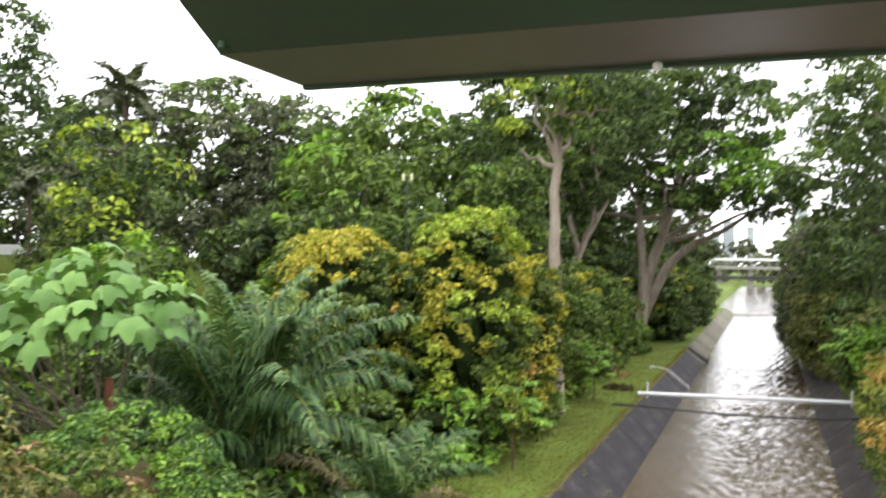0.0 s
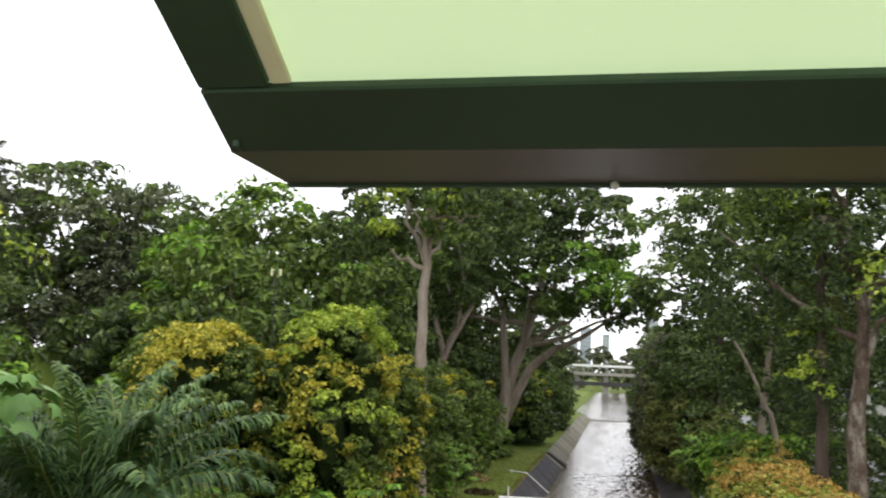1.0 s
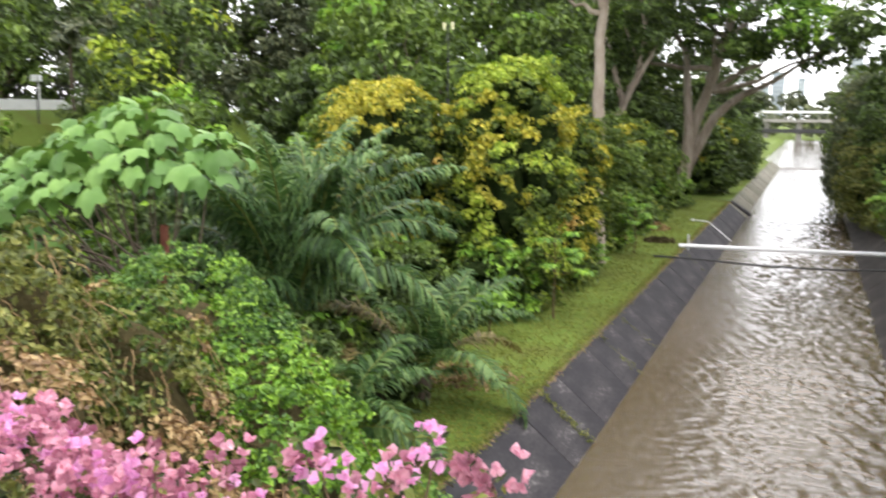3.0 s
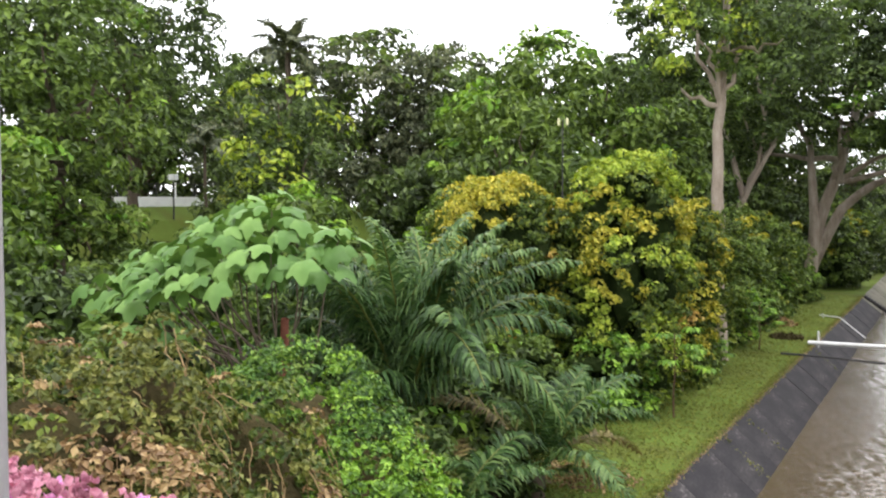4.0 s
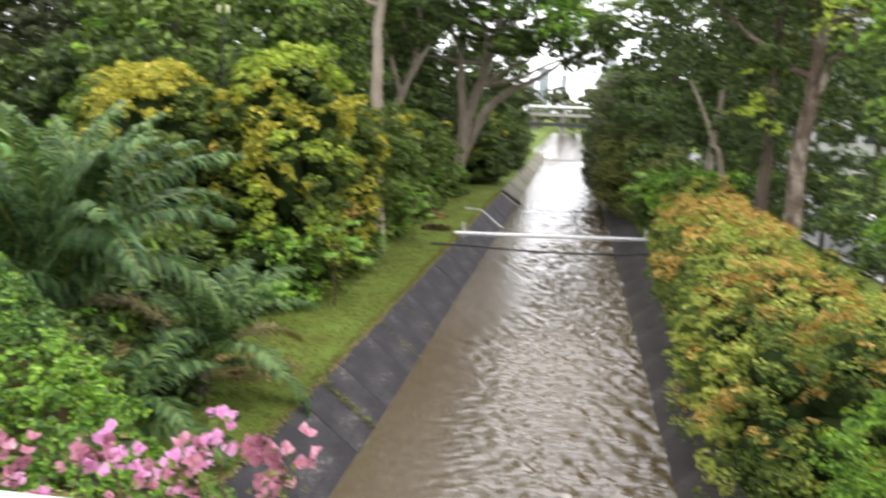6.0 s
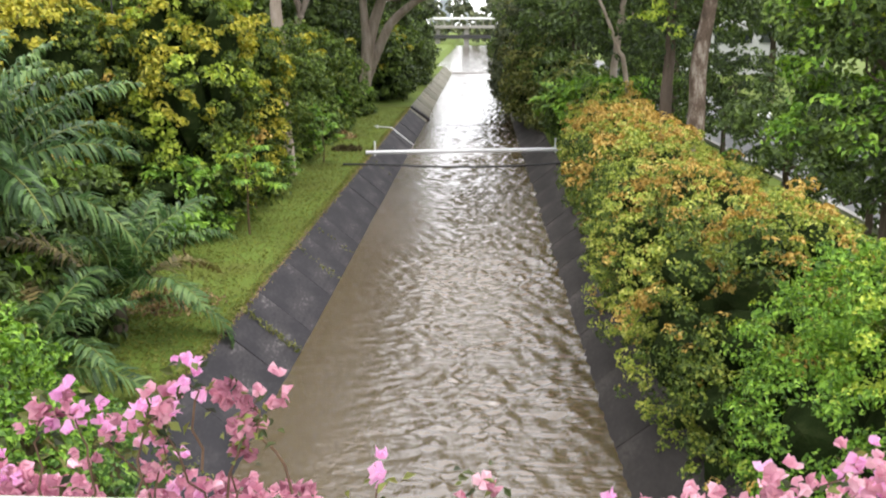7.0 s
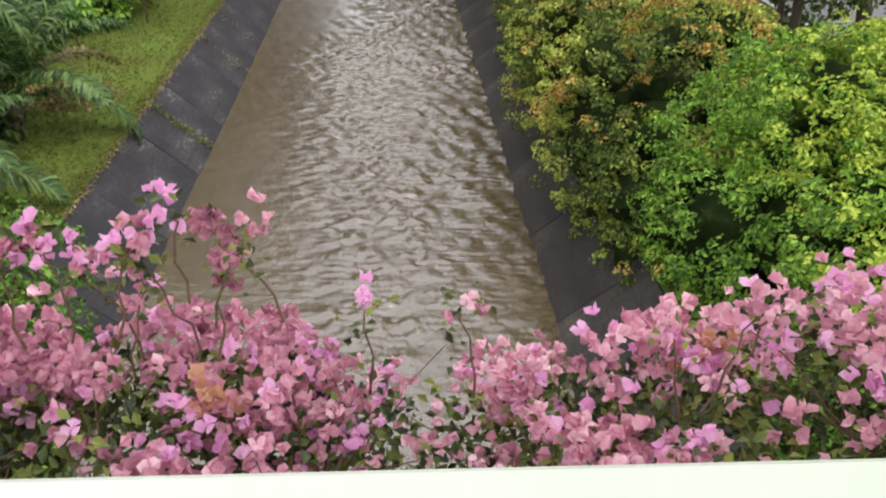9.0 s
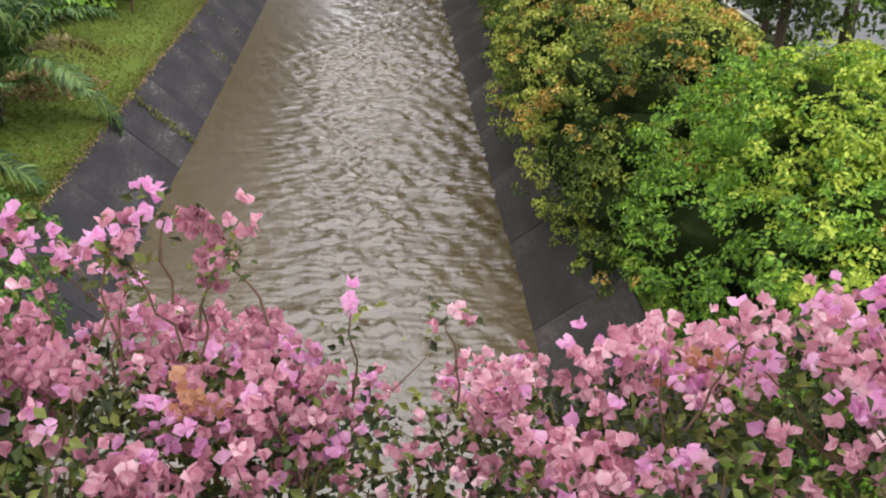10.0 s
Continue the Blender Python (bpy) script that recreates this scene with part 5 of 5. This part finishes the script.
def sapling(x, y, h, seed, label="young sapling with whorls of drooping pale leaves"):
    rng = np.random.default_rng(seed)
    t = thing("sapling", label, "sapling", "saplings", at=(x, y, 0))
    part("stem", tubes("stem", [taper(bent((0, 0, -0.05), (rng.uniform(-0.1, 0.1), 0, h), 7, 0, rng, 0.03), 0.035, 0.012)], 7), M_TWIG, t)
    C, N, T = [], [], []
    for j in range(9):
        a0 = j * 2.4
        zz = h * (0.5 + 0.5 * (j + 1) / 9)
        ln = (1.15 - 0.6 * (j + 1) / 9) * h * 0.36
        tip = np.array([ln * math.cos(a0), ln * math.sin(a0), zz + 0.1])
        part("twig", tubes("twig", [taper(bent((0, 0, zz - 0.12), tip, 5, 0.06), 0.012, 0.006)], 5), M_TWIG, t)
        for q in range(22):
            a = q * 2.4
            C.append(tip + np.array([0.17 * math.cos(a), 0.17 * math.sin(a), 0.02 - 0.02 * (q % 3)]) * (0.6 + 1.2 * q / 22))
            T.append((math.cos(a), math.sin(a), -0.45))
            N.append((0.35 * math.cos(a), 0.35 * math.sin(a), 1))
    part("foliage", leaf_mesh("foliage", rng, np.array(C), np.array(N), np.full(len(C), 0.34) * rng.uniform(0.7, 1.2, len(C)), 0.36, tangent=np.array(T)), M_LEAF_FRESH, t, kind="stuff")


for i, (x, y, h) in enumerate([(-7.55, 27.7, 2.75), (-7.7, 42.6, 2.3), (-8.5, 24.2, 1.3), (-8.3, 31.5, 1.6), (-8.2, 36.0, 1.2)]):
    sapling(x, y, h, 560 + i)


# ---- bougainvillea along the rail ----
def bloom_arrays(seed):
    """One papery bloom of three cupped bracts that join at the stalk, round the origin and opening along +z."""
    rng = np.random.default_rng(seed)
    V, F = [np.zeros(3)], []
    g = np.array([(0.3, -0.40), (0.3, 0.40), (0.34, 0.0), (0.7, -0.42), (0.7, 0.42), (0.74, 0.0), (1.08, 0)])
    faces = [(0, 1, 3), (0, 3, 2), (1, 4, 6), (1, 6, 3), (2, 3, 6), (2, 6, 5), (4, 7, 6), (5, 6, 7)]
    for b in range(3):
        a = b * 2.094 + rng.uniform(-0.2, 0.2)
        rad = np.array([math.cos(a), math.sin(a), 0])
        tan = np.array([-math.sin(a), math.cos(a), 0])
        open_a = rng.uniform(0.2, 0.75)
        d = np.array([0, 0, 1.0]) * math.cos(open_a) + rad * math.sin(open_a)
        nn = np.cross(d, tan)
        k = len(V)
        for u, w in g:
            cup = 0.42 * abs(w) - 0.25 * u * (1 - u) + 0.12 * u * u + rng.normal() * 0.15
            V.append(d * u + tan * w * 1.05 - nn * cup)
        F += [tuple(0 if q == 0 else k + q - 1 for q in f) for f in faces]
    return np.array(V) * 0.0215, np.array(F)


TOP_X = [-3.2, -2.4, -1.6, -1.2, -0.9, -0.68, -0.5, -0.42, -0.32, -0.24, -0.14, 0.0, 0.2, 0.34, 0.44, 0.62, 0.9, 1.4, 2.2, 3.0]
TOP_Z = [6.2, 6.18, 6.18, 6.14, 6.07, 6.03, 6.04, 6.03, 6.02, 5.98, 5.90, 5.89, 5.95, 5.97, 6.02, 6.07, 6.12, 6.14, 6.2, 6.2]


def bush_point(x, v, depth):
    """A point of the bush: v runs over its top from the planter (0) to the outer overhang (1); depth goes inward."""
    zt = np.interp(x, TOP_X, TOP_Z) - 0.03
    yy = 0.52 + 1.12 * v
    rise = math.sin(1.5708 * min(1.0, v / 0.74)) - 1.5 * max(0.0, v - 0.8)
    zz = 5.38 + (zt - 5.38) * rise
    return np.array([x, yy, zz - depth])


def bougainvillea(x0, x1, seed, n_stem, n_cluster):
    rng = np.random.default_rng(seed)
    b = thing("bougainvillea_bush", "bougainvillea bush with masses of pink papery blooms in the planter", "bush", "bougainvillea hedge", at=(0, 0, 0))
    paths, ends = [], []
    for i in range(n_stem):
        x = rng.uniform(x0, x1)
        tip = bush_point(x, rng.uniform(0.25, 0.9), rng.uniform(0.12, 0.26))
        root = np.array([x + rng.normal() * 0.3, 0.56 + rng.normal() * 0.05, 5.7])
        line = bent(root, tip, 9, rng.uniform(0.0, 0.12), rng, 0.022)
        paths.append(taper(line, rng.uniform(0.0022, 0.0042), 0.0012))
        ends.append(line)
        for _ in range(3):
            k = rng.integers(4, 8)
            d = rng.normal(size=3) * np.array([0.13, 0.1, 0.07]) + np.array([0, 0.03, 0.05])
            side = bent(line[k], line[k] + d, 5, 0.01, rng, 0.006)
            paths.append(taper(side, 0.003, 0.0012))
            ends.append(side)
    part("stem_tangle", tubes("stem_tangle", paths, 4), M_TWIG, b, "thin brown thorny stems", kind="stuff")
    C, N = [], []
    for ln in ends:
        for _ in range(16):
            k = rng.integers(2, len(ln))
            C.append(ln[k] + rng.normal(size=3) * 0.028)
            N.append(rng.normal(size=3) * 0.5 + np.array([0, -0.2, 0.9]))
    C, N = np.array(C), np.array(N)
    part("foliage", leaf_mesh("foliage", rng, C, N, rng.uniform(0.014, 0.030, len(C)), 0.62), M_LEAF_BOUG, b, kind="stuff")
    n = 6500
    U = rng.uniform(size=(n, 3))
    C = np.array([bush_point(x0 + (x1 - x0) * u, 0.05 + 0.95 * v, 0.07 + 0.24 * w) for u, v, w in U])
    thin = np.exp(-((C[:, 0] + 0.04) / 0.08) ** 2) > rng.random(n) * 1.2
    C = C[~thin]
    part("shaded_foliage", leaf_mesh("shaded_foliage", rng, C, rng.normal(size=C.shape) * 0.6 + np.array([0, -0.3, 0.8]), rng.uniform(0.018, 0.036, len(C)), 0.6), M_LEAF_BOUG, b, kind="stuff")
    spots = []
    for i in range(n_cluster):
        x = rng.uniform(x0, x1)
        if rng.random() < math.exp(-((x + 0.04) / 0.075) ** 2) * 0.8:
            continue
        v = 0.22 + 0.78 * rng.beta(1.6, 1.3)
        if v < 0.5 and rng.random() < 0.45:
            continue
        deep = abs(rng.normal()) * 0.045 + (0.12 * rng.random() if rng.random() < 0.4 else 0)
        pos = bush_point(x, v, deep)
        if patchy(pos[None], 14.0, 9)[0] < 0.05 and rng.random() < 0.72:
            continue
        spots.append(pos)
    spots += [np.array(p) for p in sprays if x0 <= p[0] < x1]
    rows = []
    for pos in spots:
        tint = rng.choice(3, p=(0.88, 0.09, 0.03))
        if pos[1] > 1.29 and pos[2] > 5.97:
            tint = min(tint, 1)
        for _ in range(rng.integers(8, 15) if pos[2] > 6.03 or abs(pos[0] + 0.05) > 0.12 else 3):
            d = rng.normal(size=3) * np.array([0.021, 0.019, 0.018])
            up = Vector(d / 0.03 + rng.normal(size=3) * 0.5 + np.array([0, -0.3, 0.3]))
            s = rng.uniform(0.75, 1.2)
            m = Matrix.Translation(pos + d) @ up.to_track_quat("Z", "Y").to_matrix().to_4x4() @ Matrix.Rotation(rng.uniform(0, 6.3), 4, "Z") @ Matrix.Diagonal((s, s, s, 1))
            rows.append((pos[1] + 0.3 * rng.random(), tint if rng.random() < 0.9 else 1, rng.integers(0, 8), m))
    rows.sort(key=lambda r: r[0])
    for _, tint, kind, m in rows[:290]:
        part("bloom", BLOOMS[tint][kind], None, b, at=m)
    for tint in range(3):
        V, F, base = [], [], 0
        for _, tn, kind, m in rows[290:]:
            if tn == tint:
                v, f = BLOOM_SHAPES[kind]
                M = np.array(m)
                V.append(v @ M[:3, :3].T + M[:3, 3])
                F.append(f + base)
                base += len(v)
        if V:
            part("bloom_mass", mesh_arrays("bloom_mass", np.vstack(V), np.vstack(F)), BRACTS[tint], b, kind="stuff")
    for px, py, pz in (p for p in sprays if x0 <= p[0] < x1):
        line = bent((px * 0.9 + 0.06 * rng.normal(), py - 0.10, pz - 0.13), (px, py, pz), 7, 0.02, rng, 0.008)
        part("stem", tubes("stem", [taper(line, 0.0026, 0.0012)], 5), M_TWIG, b)
        C = line[rng.integers(3, 7, 16)] + rng.normal(size=(16, 3)) * 0.02
        part("spray_leaves", leaf_mesh("spray_leaves", rng, C, rng.normal(size=C.shape) * 0.5 + np.array([0, -0.2, 0.9]), rng.uniform(0.014, 0.028, 16), 0.6), M_LEAF_BOUG, b, kind="stuff")
    return b


BRACTS = (M_PINK, M_MAGENTA, M_FADED)
BLOOM_SHAPES = [bloom_arrays(600 + i) for i in range(8)]
BLOOMS = []
for m in BRACTS:
    BLOOMS.append([])
    for v, f in BLOOM_SHAPES:
        me = mesh_arrays("bloom", v, f)
        me.materials.append(m)
        BLOOMS[-1].append(me)
# tips that stand above the rest
sprays = [(-0.71, 1.4, 6.13), (-0.64, 1.4, 6.14), (-0.61, 1.42, 6.08), (-0.53, 1.4, 6.12), (-0.50, 1.38, 6.16), (-0.46, 1.4, 6.21), (-0.51, 1.4, 6.07), (-0.39, 1.42, 6.16), (-0.35, 1.42, 6.15), (-0.37, 1.4, 6.10), (-0.14, 1.45, 5.99), (0.02, 1.45, 5.98),
          (0.62, 1.35, 6.09), (0.5, 1.3, 6.06), (-0.82, 1.35, 6.12), (-1.0, 1.35, 6.1)]
for x0, x1, seed, n_stem, n_cluster in ((-3.1, -0.95, 81, 60, 400), (-0.95, -0.16, 82, 40, 250), (-0.16, 0.75, 83, 40, 275), (0.75, 2.6, 84, 40, 230)):
    bougainvillea(x0, x1, seed, n_stem, n_cluster)


# ---- canal furniture ----
def simple(name, me, mat, label, cat, kind=""):
    return tagged(part(name, me, mat), label, cat, kind=kind)


pipe = thing("water_pipe", "white painted steel pipe laid across the canal", "pipe")
part("pipe_run", tubes("pipe_run", [[((-5.92, 45.2, 0.17), 0.10), ((-2.0, 45.75, 0.16), 0.10), ((1.0, 46.2, 0.16), 0.10), ((4.4, 46.7, 0.17), 0.10)]], 14), M_WHITE, pipe)
for xx, yy in ((-5.45, 45.27), (4.1, 46.66)):
    part("upright", tubes("upright", [[((xx, yy, -0.02), 0.05), ((xx, yy, 0.75), 0.05)]], 10), M_WHITE, pipe)
simple("cable", tubes("cable", [taper(bent((-6.6, 41.7, 0.1), (-4.6, 41.9, 0.05), 4), 0.05, 0.05) + taper(bent((-4.2, 41.9, 0.04), (4.6, 43.0, 0.05), 12, -0.16), 0.05, 0.05)], 8), M_STEEL_DARK,
       "dark sagging cable across the canal", "cable")
gauge = thing("side_pipe", "thin white pipe running down the canal bank", "pipe")
part("pipe_run", tubes("pipe_run", [[((-6.9, 57.3, 0.13), 0.03), ((-6.0, 56.9, 0.12), 0.03), ((-5.72, 56.85, 0.1), 0.035), ((-4.3, 56.8, -1.02), 0.035)]], 10), M_WHITE, gauge)
part("upright", tubes("upright", [[((-6.7, 57.2, 0.0), 0.05), ((-6.7, 57.2, 0.24), 0.05)]], 8), M_WHITE, gauge)
sill = simple("canal_sill", box_bm((10.6, 0.8, 0.8), (-1.1, 141.2, -1.38), 0.04), M_CONC, "low concrete sill across the canal", "sill", "structure")
for i in range(8):
    st = box_bm((0.34, 0.9, 0.3), (-5.62 + 0.19 * i, 72.4 + 0.1 * i, -0.12 - 0.14 * i), 0.015)
    if i == 0:
        steps = thing("bank_steps", "small concrete steps down the canal bank", "steps", kind="structure")
    part("step", st, M_BANK, steps)


def litter(name, label, x, y, r, h, mat, seed, n, size):
    rng = np.random.default_rng(seed)
    q = unit(rng.normal(size=(n, 3))) * rng.random((n, 1)) ** 0.5
    C = np.array([x, y, 0.02]) + np.abs(q) * np.array([0, 0, h]) + q * np.array([r, r * 0.8, 0])
    N = rng.normal(size=(n, 3)) + np.array([0, 0, 0.6])
    simple(name, leaf_mesh(name, rng, C, N, size * rng.uniform(0.6, 1.3, n), 0.4), mat, label, "leaf pile", "stuff")


litter("dead_branch_pile", "pile of orange-brown dead branches on the grass", -8.4, 52.2, 1.0, 0.45, M_LEAF_DRY, 91, 500, 0.26)
litter("dead_branch_pile", "dark cut branches lying on the grass", -7.2, 47.2, 0.9, 0.22, M_CORE_LITTER, 92, 400, 0.3)
litter("dead_leaf_litter", "brown leaf litter under the palm", -7.9, 20.4, 1.7, 0.08, M_LEAF_DRY, 93, 600, 0.16)

rngg = np.random.default_rng(94)
n = 30000
gy = 12 + 60 * rngg.random(n) ** 1.6
gx = -10.5 + 4.8 * rngg.random(n)
edge_x = TL + rngg.normal(size=6000) * 0.10 - 0.08
gx, gy = np.concatenate([gx, edge_x]), np.concatenate([gy, 12 + 60 * rngg.random(6000)])
gc = np.stack([gx, gy, np.full(len(gx), 0.03)], 1)
simple("grass", leaf_mesh("grass", rngg, gc, rngg.normal(size=gc.shape) * 0.4 + np.array([0, -0.3, 1.0]), rngg.uniform(0.05, 0.12, len(gx)), 0.45), M_GRASSBLADE, "short grass tufts on the canal strip", "grass", "stuff")
fr = np.stack([TL + rngg.normal(size=3000) * 0.06 + 0.03, 12 + 60 * rngg.random(3000), np.full(3000, 0.025)], 1)
simple("dry_grass_fringe", leaf_mesh("dry_grass_fringe", rngg, fr, rngg.normal(size=fr.shape) * 0.5 + np.array([0.4, -0.4, 0.7]), rngg.uniform(0.04, 0.09, 3000), 0.4), M_LEAF_DRY, "dry brown grass fringe along the bank edge", "grass", "stuff")
# weeds in the joints of the bank
wc, wn = [], []
for yy, amount in ((19.9, 260), (13.4, 120), (26.1, 70), (44.5, 50), (29.1, 40)):
    for _ in range(amount):
        u = rngg.random()
        wc.append((TL + (XL - TL) * u + rngg.normal() * 0.06, yy + rngg.normal() * 0.1, WATER_Z * u + 0.04 + rngg.random() * 0.06))
        wn.append(rngg.normal(size=3) + np.array([0, 0, 0.8]))
wc = np.array(wc)
simple("weeds", leaf_mesh("weeds", rngg, wc, np.array(wn), rngg.uniform(0.05, 0.13, len(wc)), 0.4), M_LEAF_OLIVE, "weeds growing in the joints of the bank", "weeds", "stuff")


# ---- raised ground at the wood: low white wall, posts, lamp ----
wall = thing("low_wall", "low white parapet wall on the raised ground", "wall", kind="structure")
wdir = Vector((6.6, 7.2, 0)).normalized()
rotw = Matrix.Rotation(math.atan2(wdir.y, wdir.x), 4, "Z")
part("parapet", box_bm((6.4, 0.25, 0.75), (-44.6, 40.1, 6.98), 0.02, 2, rotw), M_WHITE, wall)
for i in range(6):
    p = Vector((-44.6, 40.1, 0)) + wdir * (-3 + 1.2 * i)
    part("fence_post", tubes("fence_post", [[((p.x, p.y, 7.34), 0.06), ((p.x, p.y, 8.3), 0.06)]], 8), M_WHITE if i % 2 else M_STEEL_DARK, wall)
part("fence_rail", box_bm((6.4, 0.05, 0.06), (-44.6, 40.1, 8.2), 0.005, 1, rotw), M_STEEL_DARK, wall)
camp = thing("flood_lamp", "white floodlight on a thin dark pole", "lamp")
part("pole", tubes("pole", [[((-39.6, 36.2, 4.0), 0.06), ((-39.6, 36.2, 8.3), 0.05)]], 8), M_STEEL_DARK, camp)
part("lamp_head", box_bm((0.55, 0.3, 0.35), (-39.6, 36.2, 8.45), 0.04, 2, None), M_WHITE, camp)
lamp = thing("street_lamp", "street lamp with twin cream heads among the trees", "lamp")
part("pole", tubes("pole", [[((-15.0, 36.2, 0), 0.05), ((-15.0, 36.2, 10.6), 0.03)]], 8), M_STEEL_DARK, lamp)
for dx in (-0.2, 0.2):
    part("lamp_head", box_bm((0.13, 0.13, 0.34), (-15.0 + dx, 36.2, 10.5), 0.06, 2), M_LAMPHEAD, lamp)

# ---- road side ----
simple("road", box_bm((7.5, 400, 0.12), (17.2, 120, 0.0), 0.0), M_ASPHALT, "grey asphalt road behind the hedge", "road", "structure")
for xx in (13.3, 21.1):
    simple("kerb", box_bm((0.25, 400, 0.24), (xx, 120, 0.06), 0.02), M_KERB, "concrete kerb of the road", "kerb", "structure")


def car(x, y, rz, paint, label):
    c = thing("car", label, "car", "cars on the road", at=(x, y, 0.06))
    c.rotation_euler = (0, 0, rz)
    bm = bmesh.new()
    prof = [(-2.15, 0.35), (-2.2, 0.75), (-2.0, 0.95), (-1.5, 1.0), (-0.9, 1.42), (0.5, 1.45), (1.15, 1.0), (2.0, 0.86), (2.2, 0.62), (2.15, 0.32)]
    L = [bm.verts.new((a, -0.86 + (0.14 if b > 1.2 else 0), b)) for a, b in prof]
    R = [bm.verts.new((a, 0.86 - (0.14 if b > 1.2 else 0), b)) for a, b in prof]
    bm.faces.new(L)
    bm.faces.new(R[::-1])
    for i in range(len(prof)):
        j = (i + 1) % len(prof)
        bm.faces.new((L[i], R[i], R[j], L[j]))
    bmesh.ops.recalc_face_normals(bm, faces=bm.faces)
    bmesh.ops.bevel(bm, geom=bm.edges[:], offset=0.05, segments=2, affect="EDGES")
    part("body", bm, paint, c)
    for s in (-1, 1):
        part("side_window", box_bm((1.75, 0.02, 0.34), (-0.2, 0.80 * s, 1.19), 0.008), M_CARGLASS, c)
        for a in (-1.35, 1.35):
            w = bmesh.new()
            bmesh.ops.create_cone(w, cap_ends=True, segments=20, radius1=0.33, radius2=0.33, depth=0.22, matrix=Matrix.Translation((a, 0.8 * s, 0.33)) @ Matrix.Rotation(math.pi / 2, 4, "X"))
            part("wheel", w, M_TYRE, c)
    part("windscreen", box_bm((0.02, 1.35, 0.62), (0.87, 0, 1.2), 0.008, 1), M_CARGLASS, c)
    part("rear_window", box_bm((0.02, 1.35, 0.56), (-1.28, 0, 1.2), 0.008, 1), M_CARGLASS, c)
    return c


car(15.6, 66, radians(90), M_CAR, "white saloon car on the road")
car(18.2, 60, radians(90), M_CAR, "white saloon car parked by the road")
car(15.4, 76, radians(90), M_CAR_DARK, "dark grey car on the road")
car(18.9, 88, radians(90), M_CAR, "white car on the road far off")


def block(name, label, x0, x1, y, depth, h, storeys, bays, wallm, glassm, cat="building"):
    """A building with a window in each bay of each storey on the side that is seen."""
    b = thing(name, label, cat)
    part("wall_body", box_bm((x1 - x0, depth, h), ((x0 + x1) / 2, y + depth / 2, h / 2), 0.05, 1), wallm, b)
    part("roof", box_bm((x1 - x0 + 0.6, depth + 0.6, 0.6), ((x0 + x1) / 2, y + depth / 2, h + 0.3), 0.05, 1), wallm, b)
    fh, bw = h / storeys, (x1 - x0) / bays
    pane = None
    for s in range(storeys):
        for k in range(bays):
            at = (x0 + (k + 0.5) * bw, y - 0.05, (s + 0.55) * fh)
            if pane is None:
                pane = part("window", box_bm((bw * 0.62, 0.2, fh * 0.5), (0, 0, 0), 0.0), glassm, b, at=at)
            else:
                part("window", pane.data, None, b, at=at)
    return b


block("apartment_building", "pale grey apartment block behind the road trees", 27, 45, 118, 14, 22, 7, 6, M_HOUSE, M_CARGLASS)
block("tower_block", "distant grey high-rise tower", 24.5, 33, 800, 14, 58, 16, 3, M_TOWER, M_TOWER_DARK)
block("tower_block", "distant pale high-rise tower", -16, -10, 800, 12, 38, 11, 2, M_TOWER, M_TOWER_DARK)
block("tower_block", "distant pale high-rise tower", -37, -27, 820, 12, 44, 12, 4, M_TOWER, M_TOWER_DARK)
block("tower_block", "distant low tower block", -46, -39, 810, 12, 35, 9, 3, M_TOWER, M_TOWER_DARK)

rb = thing("road_bridge", "concrete road bridge over the canal with a white parapet", "bridge", kind="structure")
part("deck", box_bm((60, 9, 0.9), (-4, 294.5, 5.3), 0.05), M_CONC, rb)
part("parapet", box_bm((60, 0.25, 0.7), (-4, 290, 8.0), 0.03), M_WHITE, rb)
for i in range(25):
    part("parapet_post", box_bm((0.2, 0.2, 1.95), (-34 + 2.5 * i, 290.15, 6.7), 0.02, 1), M_CONC, rb)
part("cross_beam", box_bm((60, 1.2, 1.2), (-4, 291, 2.2), 0.05), M_STEEL_DARK, rb)
for xx in (-14, -4.5, 6):
    part("pier", box_bm((1.6, 6, 7), (xx, 294.5, 1.4), 0.1), M_CONC, rb)

# ---- lining slabs of the canal banks ----
lining_w = tagged(new("canal_lining_grass_side"), "dark wet concrete lining slabs of the canal bank", "canal bank", kind="structure")
lining_e = tagged(new("canal_lining_road_side"), "dark wet concrete lining slabs of the canal bank", "canal bank", kind="structure")
LEN = 3.1
me_w = slab_mesh("slab", (XL + 0.25, WATER_Z - 0.2), (TL, 0.012), LEN)
me_w.materials.append(M_BANK)
me_wm = me_w.copy()
me_wm.materials.clear()
me_wm.materials.append(M_BANK_MOSS)
me_e = slab_mesh("slab", (XR - 0.25, WATER_Z - 0.2), (TR, 0.012), LEN)
me_e.materials.append(M_BANK_BROWN)
me_em = me_e.copy()
me_em.materials.clear()
me_em.materials.append(M_BANK_MOSS)
rs = random.Random(4)
for i in range(51):
    y = -15.75 + LEN * i + LEN / 2
    tilt = Matrix.Rotation(radians(rs.uniform(-0.25, 0.25)), 4, "Y")
    part("slab", me_w if y < 72 else me_wm, None, lining_w, at=Matrix.Translation((0, y, rs.uniform(-0.006, 0.006))) @ tilt)
    part("slab", me_e if y < 72 else me_em, None, lining_e, at=Matrix.Translation((0, y, rs.uniform(-0.006, 0.006))) @ tilt)
